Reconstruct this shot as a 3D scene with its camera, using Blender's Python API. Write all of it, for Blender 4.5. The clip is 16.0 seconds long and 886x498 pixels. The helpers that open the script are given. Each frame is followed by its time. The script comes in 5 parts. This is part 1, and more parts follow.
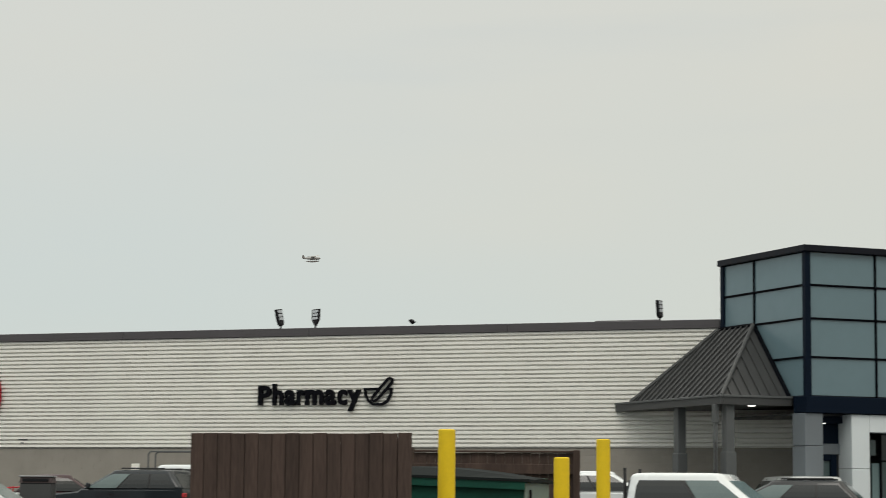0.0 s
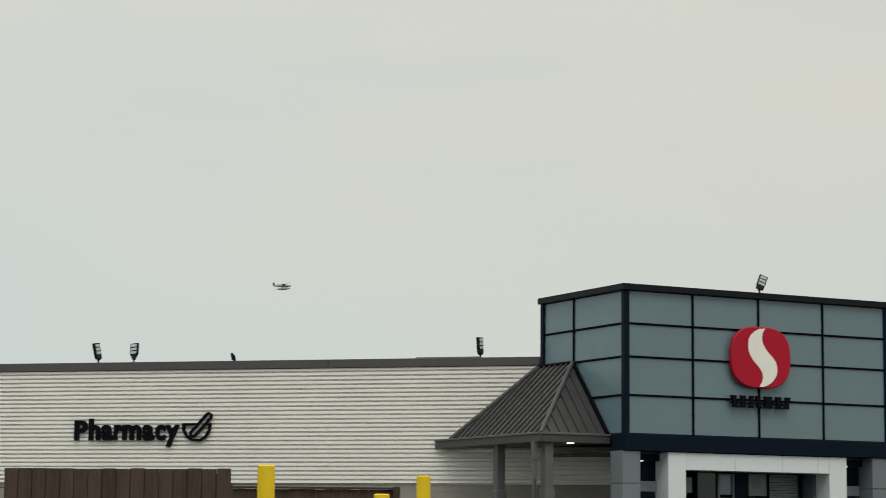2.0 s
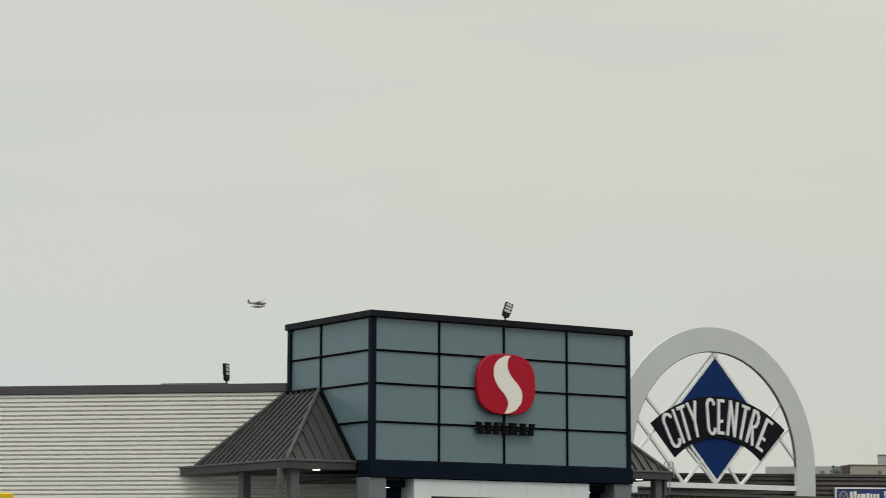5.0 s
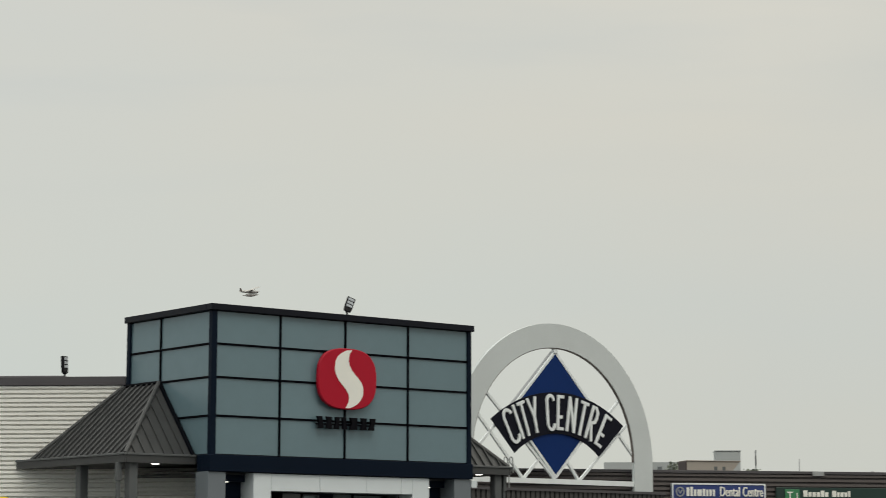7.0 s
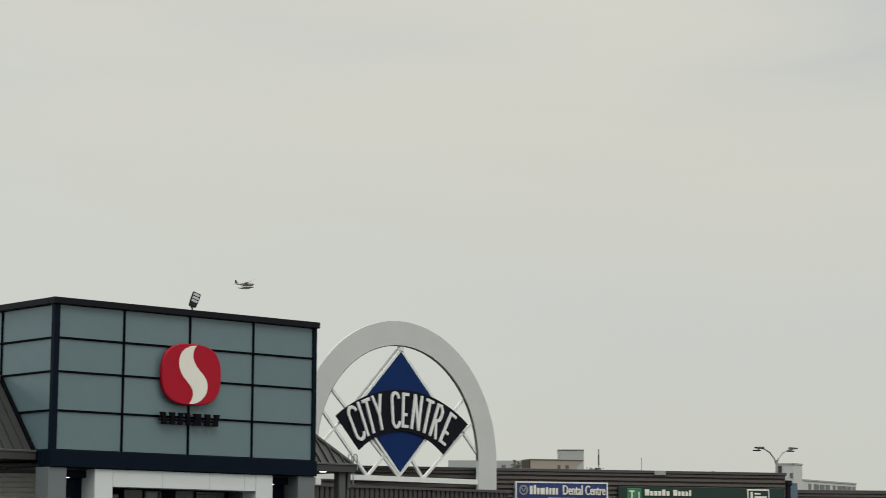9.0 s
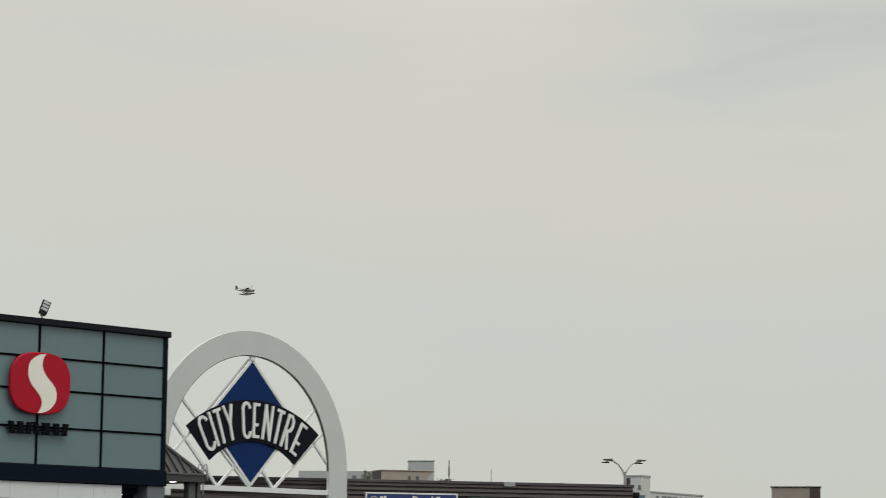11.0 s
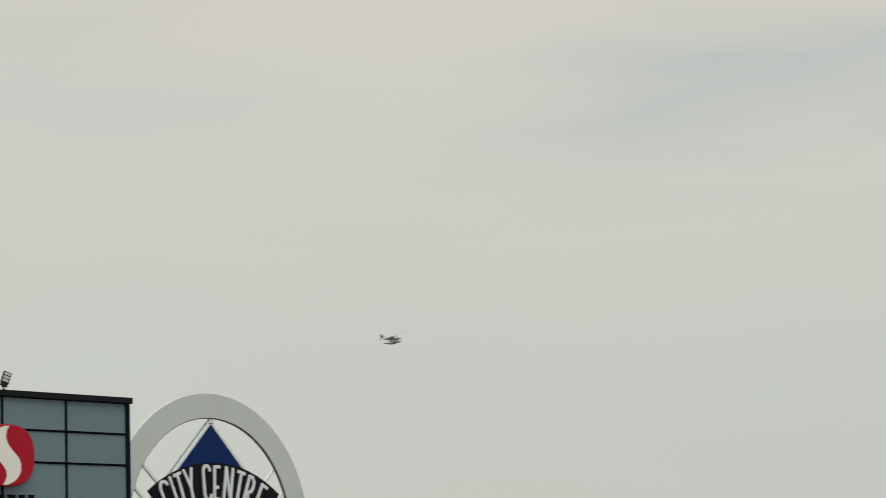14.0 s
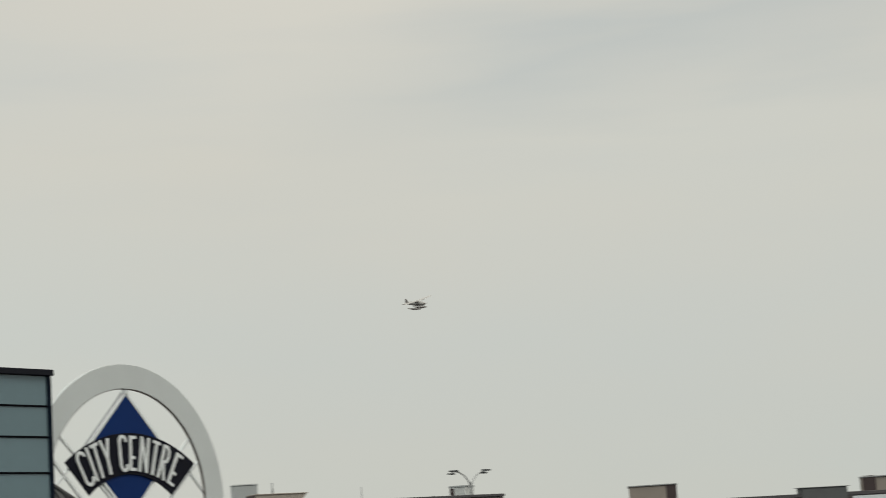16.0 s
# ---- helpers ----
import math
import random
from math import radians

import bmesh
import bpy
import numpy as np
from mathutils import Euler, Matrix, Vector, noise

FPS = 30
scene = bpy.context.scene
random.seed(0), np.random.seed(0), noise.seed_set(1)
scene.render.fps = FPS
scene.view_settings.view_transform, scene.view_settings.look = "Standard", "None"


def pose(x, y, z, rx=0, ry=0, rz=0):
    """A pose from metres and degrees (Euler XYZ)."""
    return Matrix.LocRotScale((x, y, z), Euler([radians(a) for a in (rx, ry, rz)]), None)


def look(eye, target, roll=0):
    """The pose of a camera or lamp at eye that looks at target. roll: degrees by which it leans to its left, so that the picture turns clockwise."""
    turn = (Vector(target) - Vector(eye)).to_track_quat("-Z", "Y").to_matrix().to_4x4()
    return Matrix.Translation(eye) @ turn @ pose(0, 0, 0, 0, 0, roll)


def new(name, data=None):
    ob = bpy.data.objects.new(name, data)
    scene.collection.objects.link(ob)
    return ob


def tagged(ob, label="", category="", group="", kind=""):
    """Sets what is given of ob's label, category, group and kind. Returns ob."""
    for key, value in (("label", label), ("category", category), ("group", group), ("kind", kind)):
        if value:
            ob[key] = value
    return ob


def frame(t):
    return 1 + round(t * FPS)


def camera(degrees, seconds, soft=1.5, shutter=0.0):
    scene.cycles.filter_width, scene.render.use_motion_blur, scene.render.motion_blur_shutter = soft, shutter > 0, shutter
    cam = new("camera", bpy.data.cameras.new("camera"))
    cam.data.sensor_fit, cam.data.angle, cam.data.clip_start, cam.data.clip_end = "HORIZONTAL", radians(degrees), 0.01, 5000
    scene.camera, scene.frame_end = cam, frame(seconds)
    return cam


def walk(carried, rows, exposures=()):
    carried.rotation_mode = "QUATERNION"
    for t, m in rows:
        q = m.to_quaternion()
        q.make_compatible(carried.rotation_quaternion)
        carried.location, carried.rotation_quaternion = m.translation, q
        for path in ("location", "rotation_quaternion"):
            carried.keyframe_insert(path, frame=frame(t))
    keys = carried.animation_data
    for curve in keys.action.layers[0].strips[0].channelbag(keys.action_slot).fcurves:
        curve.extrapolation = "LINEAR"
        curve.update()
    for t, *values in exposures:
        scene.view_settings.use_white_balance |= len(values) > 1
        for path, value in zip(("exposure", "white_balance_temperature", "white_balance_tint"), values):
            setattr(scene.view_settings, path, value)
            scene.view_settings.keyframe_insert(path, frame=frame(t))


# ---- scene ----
# the camera: a hand-held long lens that pans with the aircraft
EYE = 1.5
K = 1.15        # size of the shops' plan, seen from the eye
SITE = Matrix.Translation((0, 0, EYE)) @ Matrix.Scale(K, 4) @ Matrix.Translation((0, 0, -EYE))


def gaze(yaw, pitch, roll, x, y):
    """A camera pose: degrees to the right of the y axis, up, and of lean; metres aside and ahead."""
    a, p = radians(yaw), radians(pitch)
    eye = Vector((K * x, K * y, EYE))
    return look(eye, eye + Vector((math.sin(a) * math.cos(p), math.cos(a) * math.cos(p), math.sin(p))), roll)


cam = camera(22.98, 16.0, soft=0.8, shutter=0.5)
walk(cam, [
    (0.0, gaze(0.000, 6.570, 0.460, 0.000, 0.000)),
    (0.5, gaze(1.323, 6.876, 0.494, -0.002, 0.037)),
    (1.0, gaze(2.496, 7.164, 0.545, 0.006, 0.034)),
    (1.5, gaze(3.641, 7.367, 0.560, 0.002, 0.073)),
    (2.0, gaze(4.723, 7.562, 0.525, -0.008, 0.105)),
    (2.5, gaze(5.807, 7.734, 0.460, 0.008, 0.136)),
    (3.0, gaze(6.956, 7.873, 0.392, 0.010, 0.126)),
    (3.5, gaze(8.119, 8.032, 0.246, 0.020, 0.148)),
    (4.0, gaze(9.278, 8.191, 0.173, 0.025, 0.163)),
    (6.3, gaze(14.028, 8.176, 0.033, 0.016, 0.228)),
    (6.5, gaze(14.460, 8.150, 0.041, 0.028, 0.227)),
    (7.0, gaze(15.567, 8.170, 0.090, 0.031, 0.222)),
    (7.5, gaze(16.660, 8.244, 0.109, 0.045, 0.249)),
    (8.0, gaze(17.691, 8.293, 0.230, 0.056, 0.275)),
    (8.5, gaze(18.680, 8.244, 0.263, 0.060, 0.293)),
    (9.0, gaze(19.616, 8.116, 0.277, 0.063, 0.291)),
    (9.2, gaze(19.989, 8.071, 0.307, 0.080, 0.291)),
    (11.3, gaze(24.190, 8.600, 0.400, 0.000, 0.125)),
    (11.5, gaze(24.652, 8.748, 0.377, -0.002, 0.121)),
    (12.0, gaze(25.680, 9.116, -0.255, -0.025, 0.122)),
    (12.5, gaze(26.287, 9.535, -0.185, -0.010, 0.145)),
    (13.0, gaze(26.592, 9.718, -0.670, -0.135, 0.168)),
    (13.5, gaze(26.264, 9.804, -1.372, -0.459, 0.193)),
    (14.0, gaze(25.535, 9.762, -2.313, -0.904, 0.219)),
    (14.5, gaze(24.820, 9.497, -3.745, -1.413, 0.232)),
    (15.0, gaze(24.947, 9.307, -4.023, -1.845, 0.252)),
    (15.5, gaze(26.433, 9.065, -3.917, -2.176, 0.286)),
    (16.0, gaze(28.943, 8.717, -3.572, -2.346, 0.331)),
], exposures=[(0.0, 0.04), (2.5, 0.0), (4.0, -0.02), (9.0, -0.05), (11.5, -0.06), (13.0, -0.09), (13.7, -0.08), (14.5, -0.17), (15.5, -0.08), (16.0, -0.09)])

# ---- light: a bright overcast sky ----
SUN_AZ, SUN_EL = 178.0, 52.0       # degrees to the right of the y axis, and up
world = bpy.data.worlds.new("overcast")
scene.world = world
world.use_nodes = True
wn, wl = world.node_tree.nodes, world.node_tree.links
wn.clear()


def wnode(kind, **inputs):
    n = wn.new(kind)
    for k, v in inputs.items():
        n.inputs[k].default_value = v
    return n


def wmath(op, a, b=None, clamp=False):
    n = wn.new("ShaderNodeMath")
    n.operation, n.use_clamp = op, clamp
    for i, s in enumerate((a, b)):
        if s is None:
            continue
        if isinstance(s, (int, float)):
            n.inputs[i].default_value = s
        else:
            wl.new(s, n.inputs[i])
    return n.outputs[0]


def wmix(fac, a, b, mode="MIX"):
    n = wn.new("ShaderNodeMix")
    n.data_type, n.blend_type = "RGBA", mode
    for sock, s in ((n.inputs[0], fac), (n.inputs[6], a), (n.inputs[7], b)):
        if isinstance(s, (int, float)):
            sock.default_value = s
        elif isinstance(s, tuple):
            sock.default_value = s
        else:
            wl.new(s, sock)
    return n.outputs[2]


coord = wn.new("ShaderNodeTexCoord")
sep = wn.new("ShaderNodeSeparateXYZ")
wl.new(coord.outputs["Generated"], sep.inputs[0])
up = sep.outputs[2]
sky = wn.new("ShaderNodeTexSky")
sky.sky_type, sky.sun_disc = "NISHITA", False
sky.sun_elevation, sky.sun_rotation = radians(SUN_EL), radians(SUN_AZ)
# cloud layers: broad soft patches, and flat streaks stretched along the horizon
stretch = wn.new("ShaderNodeMapping")
stretch.inputs["Scale"].default_value = (1.0, 1.0, 3.2)
wl.new(coord.outputs["Generated"], stretch.inputs[0])
broad = wnode("ShaderNodeTexNoise", Scale=3.4, Detail=3.0, Roughness=0.45)
wl.new(stretch.outputs[0], broad.inputs["Vector"])
stretch2 = wn.new("ShaderNodeMapping")
stretch2.inputs["Scale"].default_value = (1.0, 1.0, 7.0)
stretch2.inputs["Location"].default_value = (3.1, 0.4, 0.0)
wl.new(coord.outputs["Generated"], stretch2.inputs[0])
streak = wnode("ShaderNodeTexNoise", Scale=5.0, Detail=4.0, Roughness=0.5)
wl.new(stretch2.outputs[0], streak.inputs["Vector"])
# streaks only show above ten degrees
low = wmath("MULTIPLY", wmath("SUBTRACT", up, 0.13), 7.0, True)
ramp = wmath("MULTIPLY", up, 3.6, True)
base = wmix(ramp, (0.56, 0.605, 0.57, 1), (0.66, 0.645, 0.58, 1))
warm = wmix(wmath("MULTIPLY", wmath("SUBTRACT", broad.outputs[0], 0.36), 2.6, True), (0.97, 0.99, 0.995, 1), (1.02, 1.0, 0.97, 1))
tone = wmix(1.0, base, warm, "MULTIPLY")
dark = wmath("MULTIPLY", wmath("MULTIPLY", wmath("SUBTRACT", streak.outputs[0], 0.50), 3.0, True), low)
tone = wmix(wmath("MULTIPLY", dark, 0.45), tone, (0.50, 0.545, 0.55, 1))
# cooler to the west, warmer to the east; one long grey streak with a brighter break beside it
east = wmath("ADD", wmath("MULTIPLY", sep.outputs[0], 3.2), 0.28, True)
tone = wmix(1.0, tone, wmix(east, (0.975, 1.0, 1.035, 1), (1.018, 1.0, 0.985, 1)), "MULTIPLY")
az = wmath("MULTIPLY", wmath("ARCTAN2", sep.outputs[0], sep.outputs[1]), 57.2958)
el = wmath("MULTIPLY", wmath("ARCSINE", up), 57.2958)
wob = wmath("MULTIPLY", wmath("SUBTRACT", streak.outputs[0], 0.5), 5.0)
line = wmath("ADD", wmath("ADD", 13.4, wmath("MULTIPLY", wmath("SUBTRACT", az, 31.0), 0.13)), wob)
near = wmath("SUBTRACT", 1.0, wmath("DIVIDE", wmath("ABSOLUTE", wmath("SUBTRACT", el, line)), 2.3), True)
east2 = wmath("DIVIDE", wmath("SUBTRACT", az, 24.0), 7.0, True)
tone = wmix(wmath("MULTIPLY", wmath("MULTIPLY", near, east2), 0.55), tone, (0.47, 0.515, 0.51, 1))
gap = wmath("MULTIPLY", wmath("SUBTRACT", 1.0, wmath("DIVIDE", wmath("ABSOLUTE", wmath("SUBTRACT", az, 25.5)), 8.0), True), wmath("DIVIDE", wmath("SUBTRACT", el, 11.5), 5.0, True))
tone = wmix(wmath("MULTIPLY", gap, 0.6), tone, (0.72, 0.69, 0.60, 1))
# a thicker, cooler bank low in the east
bank = wmath("MULTIPLY", wmath("DIVIDE", wmath("SUBTRACT", az, 12.0), 12.0, True), wmath("DIVIDE", wmath("SUBTRACT", 11.0, el), 7.0, True))
tone = wmix(1.0, tone, wmix(bank, (1.0, 1.0, 1.0, 1), (0.965, 0.955, 0.972, 1)), "MULTIPLY")
# an overcast dome grows brighter towards its zenith
dome = wmath("ADD", 1.0, wmath("MULTIPLY", wmath("SUBTRACT", up, 0.3), 2.6, False))
dome = wmath("MAXIMUM", dome, 1.0)
bg = wn.new("ShaderNodeBackground")
wl.new(tone, bg.inputs[0])
wl.new(dome, bg.inputs[1])
clear = wn.new("ShaderNodeBackground")
clear.inputs[1].default_value = 0.006
wl.new(sky.outputs[0], clear.inputs[0])
add = wn.new("ShaderNodeAddShader")
wl.new(bg.outputs[0], add.inputs[0])
wl.new(clear.outputs[0], add.inputs[1])
out = wn.new("ShaderNodeOutputWorld")
wl.new(add.outputs[0], out.inputs[0])

sun = new("sun", bpy.data.lights.new("sun", "SUN"))
sun.data.energy, sun.data.angle, sun.data.color = 0.75, radians(25), (1.0, 0.95, 0.87)
sa, se = radians(SUN_AZ), radians(SUN_EL)
sun.matrix_world = look((0, 0, 60), Vector((0, 0, 60)) - Vector((math.sin(sa) * math.cos(se), math.cos(sa) * math.cos(se), math.sin(se))))


# ---- materials ----
def material(name, colour, rough=0.6, metal=0.0, var=0.12, scale=3.0, grain=40.0, bump=0.1, spec=0.5, coat=0.0, rand=0.0, stretchz=1.0):
    m = bpy.data.materials.new(name)
    m.use_nodes = True
    nt = m.node_tree
    n, l = nt.nodes, nt.links
    b = n["Principled BSDF"]
    b.inputs["Roughness"].default_value, b.inputs["Metallic"].default_value = rough, metal
    b.inputs["Specular IOR Level"].default_value = spec
    b.inputs["Coat Weight"].default_value = coat
    tc = n.new("ShaderNodeTexCoord")
    mp = n.new("ShaderNodeMapping")
    mp.inputs["Scale"].default_value = (1, 1, stretchz)
    l.new(tc.outputs["Object"], mp.inputs[0])
    big, fine = n.new("ShaderNodeTexNoise"), n.new("ShaderNodeTexNoise")
    for tex, s, d in ((big, scale, 4.0), (fine, grain, 3.0)):
        tex.inputs["Scale"].default_value, tex.inputs["Detail"].default_value = s, d
        l.new(mp.outputs[0], tex.inputs["Vector"])
    mean = n.new("ShaderNodeMath")
    mean.operation = "MULTIPLY_ADD"
    mean.inputs[1].default_value = 0.4
    l.new(fine.outputs[0], mean.inputs[0])
    half = n.new("ShaderNodeMath")
    half.operation = "MULTIPLY"
    half.inputs[1].default_value = 0.6
    l.new(big.outputs[0], half.inputs[0])
    l.new(half.outputs[0], mean.inputs[2])
    cr = n.new("ShaderNodeMapRange")
    cr.inputs[1].default_value, cr.inputs[2].default_value = 0.3, 0.7
    cr.inputs[3].default_value, cr.inputs[4].default_value = 1 - var, 1 + var
    l.new(mean.outputs[0], cr.inputs[0])
    fac = cr.outputs[0]
    if rand:
        oi = n.new("ShaderNodeObjectInfo")
        rr = n.new("ShaderNodeMapRange")
        rr.inputs[3].default_value, rr.inputs[4].default_value = 1 - rand, 1 + rand
        l.new(oi.outputs["Random"], rr.inputs[0])
        mu = n.new("ShaderNodeMath")
        mu.operation = "MULTIPLY"
        l.new(fac, mu.inputs[0])
        l.new(rr.outputs[0], mu.inputs[1])
        fac = mu.outputs[0]
    vm = n.new("ShaderNodeVectorMath")
    vm.operation = "SCALE"
    vm.inputs[0].default_value = colour
    l.new(fac, vm.inputs["Scale"])
    l.new(vm.outputs[0], b.inputs["Base Color"])
    rm = n.new("ShaderNodeMapRange")
    rm.inputs[3].default_value, rm.inputs[4].default_value = max(rough - 0.08, 0.02), min(rough + 0.08, 1)
    l.new(big.outputs[0], rm.inputs[0])
    l.new(rm.outputs[0], b.inputs["Roughness"])
    if bump:
        bp = n.new("ShaderNodeBump")
        bp.inputs["Strength"].default_value, bp.inputs["Distance"].default_value = bump, 0.01
        l.new(fine.outputs[0], bp.inputs["Height"])
        l.new(bp.outputs[0], b.inputs["Normal"])
    return m


def glowing(name, colour, strength):
    m = material(name, colour, 0.4, var=0.02)
    b = m.node_tree.nodes["Principled BSDF"]
    b.inputs["Emission Color"].default_value, b.inputs["Emission Strength"].default_value = (*colour, 1), strength
    return m


SIDING = material("cream_ribbed_metal", (0.81, 0.80, 0.757), 0.5, var=0.035, scale=0.5, grain=9, bump=0.0, spec=0.3)
CAP = material("charcoal_flashing", (0.062, 0.057, 0.062), 0.55, 0.0, var=0.14, scale=1.0)
BLOCK = material("taupe_painted_block", (0.262, 0.244, 0.215), 0.85, var=0.14, scale=1.6, grain=45, bump=0.3, rand=0.035)
ROOFING = material("roof_membrane", (0.22, 0.22, 0.22), 0.9)
ASPHALT = material("asphalt", (0.055, 0.055, 0.056), 0.9, var=0.25, scale=0.4, grain=80, bump=0.4)
GLASS = material("grey_green_spandrel_glass", (0.126, 0.193, 0.220), 0.16, var=0.05, scale=0.5, grain=3, bump=0.0, spec=0.5, rand=0.05)
MULLION = material("black_anodised", (0.0015, 0.002, 0.004), 0.6, 0.0, var=0.1, spec=0.03)
NAVY = material("dark_navy_panel", (0.003, 0.0075, 0.017), 0.5, 0.0, var=0.12, scale=0.8, bump=0.02, spec=0.07)
EDGE = material("black_roof_edge", (0.006, 0.007, 0.012), 0.5, var=0.15, scale=1.0, spec=0.15)
WHITEP = material("white_composite_panel", (0.62, 0.67, 0.69), 0.4, var=0.04, scale=0.8, bump=0.02)
GREYP = material("grey_composite_panel", (0.135, 0.155, 0.172), 0.45, var=0.06, scale=0.8, bump=0.02)
# near-black: the shade of recesses and interiors is put into the colour
DARKP = material("recess_shade_dark", (0.03, 0.032, 0.035), 0.5)
DOORGLASS = material("dark_door_glass", (0.010, 0.018, 0.020), 0.06, var=0.05, bump=0.0, spec=0.5)
RED = material("red_sign_face", (0.38, 0.002, 0.019), 0.45, var=0.05, scale=1.0, bump=0.0, spec=0.25)
SIGNWHITE = material("white_sign_face", (0.80, 0.79, 0.73), 0.35, var=0.03, bump=0.0)
BLACKSIGN = material("black_sign_letter", (0.002, 0.002, 0.004), 0.5, var=0.1, bump=0.0, spec=0.08)
SEAMROOF = material("dark_standing_seam", (0.0325, 0.034, 0.035), 0.5, 0.0, var=0.14, scale=1.5, bump=0.05)
TRIMGREY = material("brown_grey_trim", (0.041, 0.043, 0.044), 0.55, 0.0, var=0.1)
POSTGREY = material("grey_painted_post", (0.080, 0.086, 0.088), 0.6, var=0.1)
ARCHWHITE = material("pale_grey_stucco", (0.53, 0.565, 0.565), 0.7, var=0.05, scale=0.8, grain=30, bump=0.1)
# grey for the diamond frame's shaded side, and for the litter bin rim
POSTPALE = material("shaded_bar_and_rim_grey", (0.27, 0.28, 0.29), 0.6, var=0.1)
ARCHEDGE = material("dark_arch_edge", (0.14, 0.12, 0.11), 0.7)
STEEL = material("white_painted_steel", (0.72, 0.755, 0.76), 0.45, var=0.06)
BLUE = material("royal_blue_sign", (0.004, 0.024, 0.118), 0.5, var=0.1, scale=0.8, bump=0.0, spec=0.1)
BANNER = material("black_purple_banner", (0.006, 0.0065, 0.013), 0.55, var=0.2, bump=0.0, spec=0.1)
LINKRIB = material("dark_grey_ribbed_metal", (0.052, 0.048, 0.047), 0.55, var=0.12, scale=0.8, grain=12, bump=0.03)
WINGRIB = material("brown_grey_ribbed_metal", (0.092, 0.079, 0.076), 0.55, 0.0, var=0.12, scale=0.8, grain=12, bump=0.03, stretchz=0.3)
DENTALBLUE = material("deep_blue_sign", (0.02, 0.04, 0.17), 0.35, var=0.05, bump=0.0)
BANKGREEN = material("dark_green_sign", (0.008, 0.030, 0.024), 0.35, var=0.06, bump=0.0)
LOGOGREEN = material("bright_green_sign", (0.04, 0.20, 0.085), 0.35, var=0.05, bump=0.0)
WOODBROWN = material("brown_stained_board", (0.060, 0.041, 0.034), 0.8, var=0.42, scale=5.0, grain=45, bump=0.6, spec=0.2, rand=0.10, stretchz=0.12)
YELLOW = material("yellow_bollard_sleeve", (0.74, 0.51, 0.004), 0.75, var=0.08, scale=3.0)
BINGREEN = material("green_painted_steel", (0.006, 0.055, 0.038), 0.5, var=0.2, scale=3.0, spec=0.2)
# the bin's green, lightened for the side that catches the light
BINLIT = material("lit_green_side", (0.15, 0.20, 0.17), 0.6, var=0.2, scale=3.0)
BINLID = material("black_plastic_lid", (0.012, 0.015, 0.015), 0.75, var=0.2, scale=2.0, spec=0.05)
GALV = material("galvanised_steel", (0.36, 0.37, 0.37), 0.45, 0.7, var=0.15)
CARWHITE = material("white_car_paint", (0.62, 0.65, 0.66), 0.25, var=0.02, bump=0.0, coat=0.6)
CARDARK = material("dark_teal_car_paint", (0.008, 0.012, 0.016), 0.3, var=0.04, bump=0.0, coat=0.3, spec=0.3)
CARGREY = material("charcoal_car_paint", (0.016, 0.017, 0.019), 0.3, var=0.04, bump=0.0, coat=0.3, spec=0.3)
CARRED = material("maroon_car_paint", (0.030, 0.007, 0.010), 0.3, var=0.05, bump=0.0, coat=0.3, spec=0.3)
CARSILVER = material("silver_car_paint", (0.48, 0.50, 0.50), 0.3, 0.4, var=0.03, bump=0.0, coat=0.6)
TYRE = material("tyre_rubber", (0.02, 0.02, 0.02), 0.85)
CARGLASS = material("tinted_car_glass", (0.012, 0.015, 0.016), 0.05, var=0.03, bump=0.0, spec=0.5)
# car glass with a pale reflection put into its base colour
SHEENGLASS = material("reflection_pale_car_glass", (0.11, 0.15, 0.15), 0.05, var=0.1, bump=0.0, spec=0.6)
PLASTIC = material("black_trim_plastic", (0.018, 0.018, 0.019), 0.6)
TAILRED = material("red_tail_lens", (0.42, 0.02, 0.03), 0.2, var=0.05, bump=0.0)
LEDCELL = material("floodlight_lens", (0.40, 0.43, 0.46), 0.3, var=0.1, bump=0.0)
BLACKCAST = material("black_cast_housing", (0.006, 0.006, 0.008), 0.55, var=0.1, spec=0.2)
DOWNLIGHT = glowing("lit_downlight", (1.0, 0.97, 0.88), 2.5)
FARDARK = material("far_window_glass", (0.12, 0.135, 0.14), 0.3, var=0.1)
# the doorway's pale teal reflections are put into these two colours
DOORPALE = material("reflection_toned_glass", (0.10, 0.155, 0.16), 0.06, var=0.25, scale=0.8, bump=0.0, spec=0.5, rand=0.5)
LOBBYGREY = material("lobby_reflection_and_slat_grey", (0.14, 0.175, 0.18), 0.3, var=0.25, scale=1.2, bump=0.0, spec=0.4, rand=0.15)
FARWHITE = material("far_white_wall", (0.52, 0.54, 0.53), 0.8, var=0.06, scale=0.1)
FARGREY = material("far_grey_wall", (0.36, 0.38, 0.38), 0.8, var=0.06, scale=0.1)
BEIGE = material("beige_plant_screen", (0.30, 0.27, 0.235), 0.8, var=0.08, scale=0.2)
TAN = material("tan_unit_panel", (0.25, 0.22, 0.19), 0.7, var=0.1, scale=0.8)
BROWNEND = material("dark_brown_louvre", (0.045, 0.03, 0.03), 0.7)
# leaf green lightened: distance haze is mixed into the colour
LEAF = material("haze_paled_leaf", (0.16, 0.18, 0.14), 0.8, var=0.3)
BARK = material("bark", (0.10, 0.08, 0.06), 0.9)
AIRWHITE = material("pale_aircraft_paint", (0.36, 0.35, 0.335), 0.45, var=0.05, bump=0.0)
AIRGREY = material("grey_aircraft_paint", (0.36, 0.35, 0.335), 0.45, var=0.05, bump=0.0)
AIRDARK = material("dark_aircraft_paint", (0.19, 0.17, 0.16), 0.4, var=0.05, bump=0.0)
FEATHER = material("black_feather", (0.004, 0.004, 0.005), 0.7, var=0.2, spec=0.1)


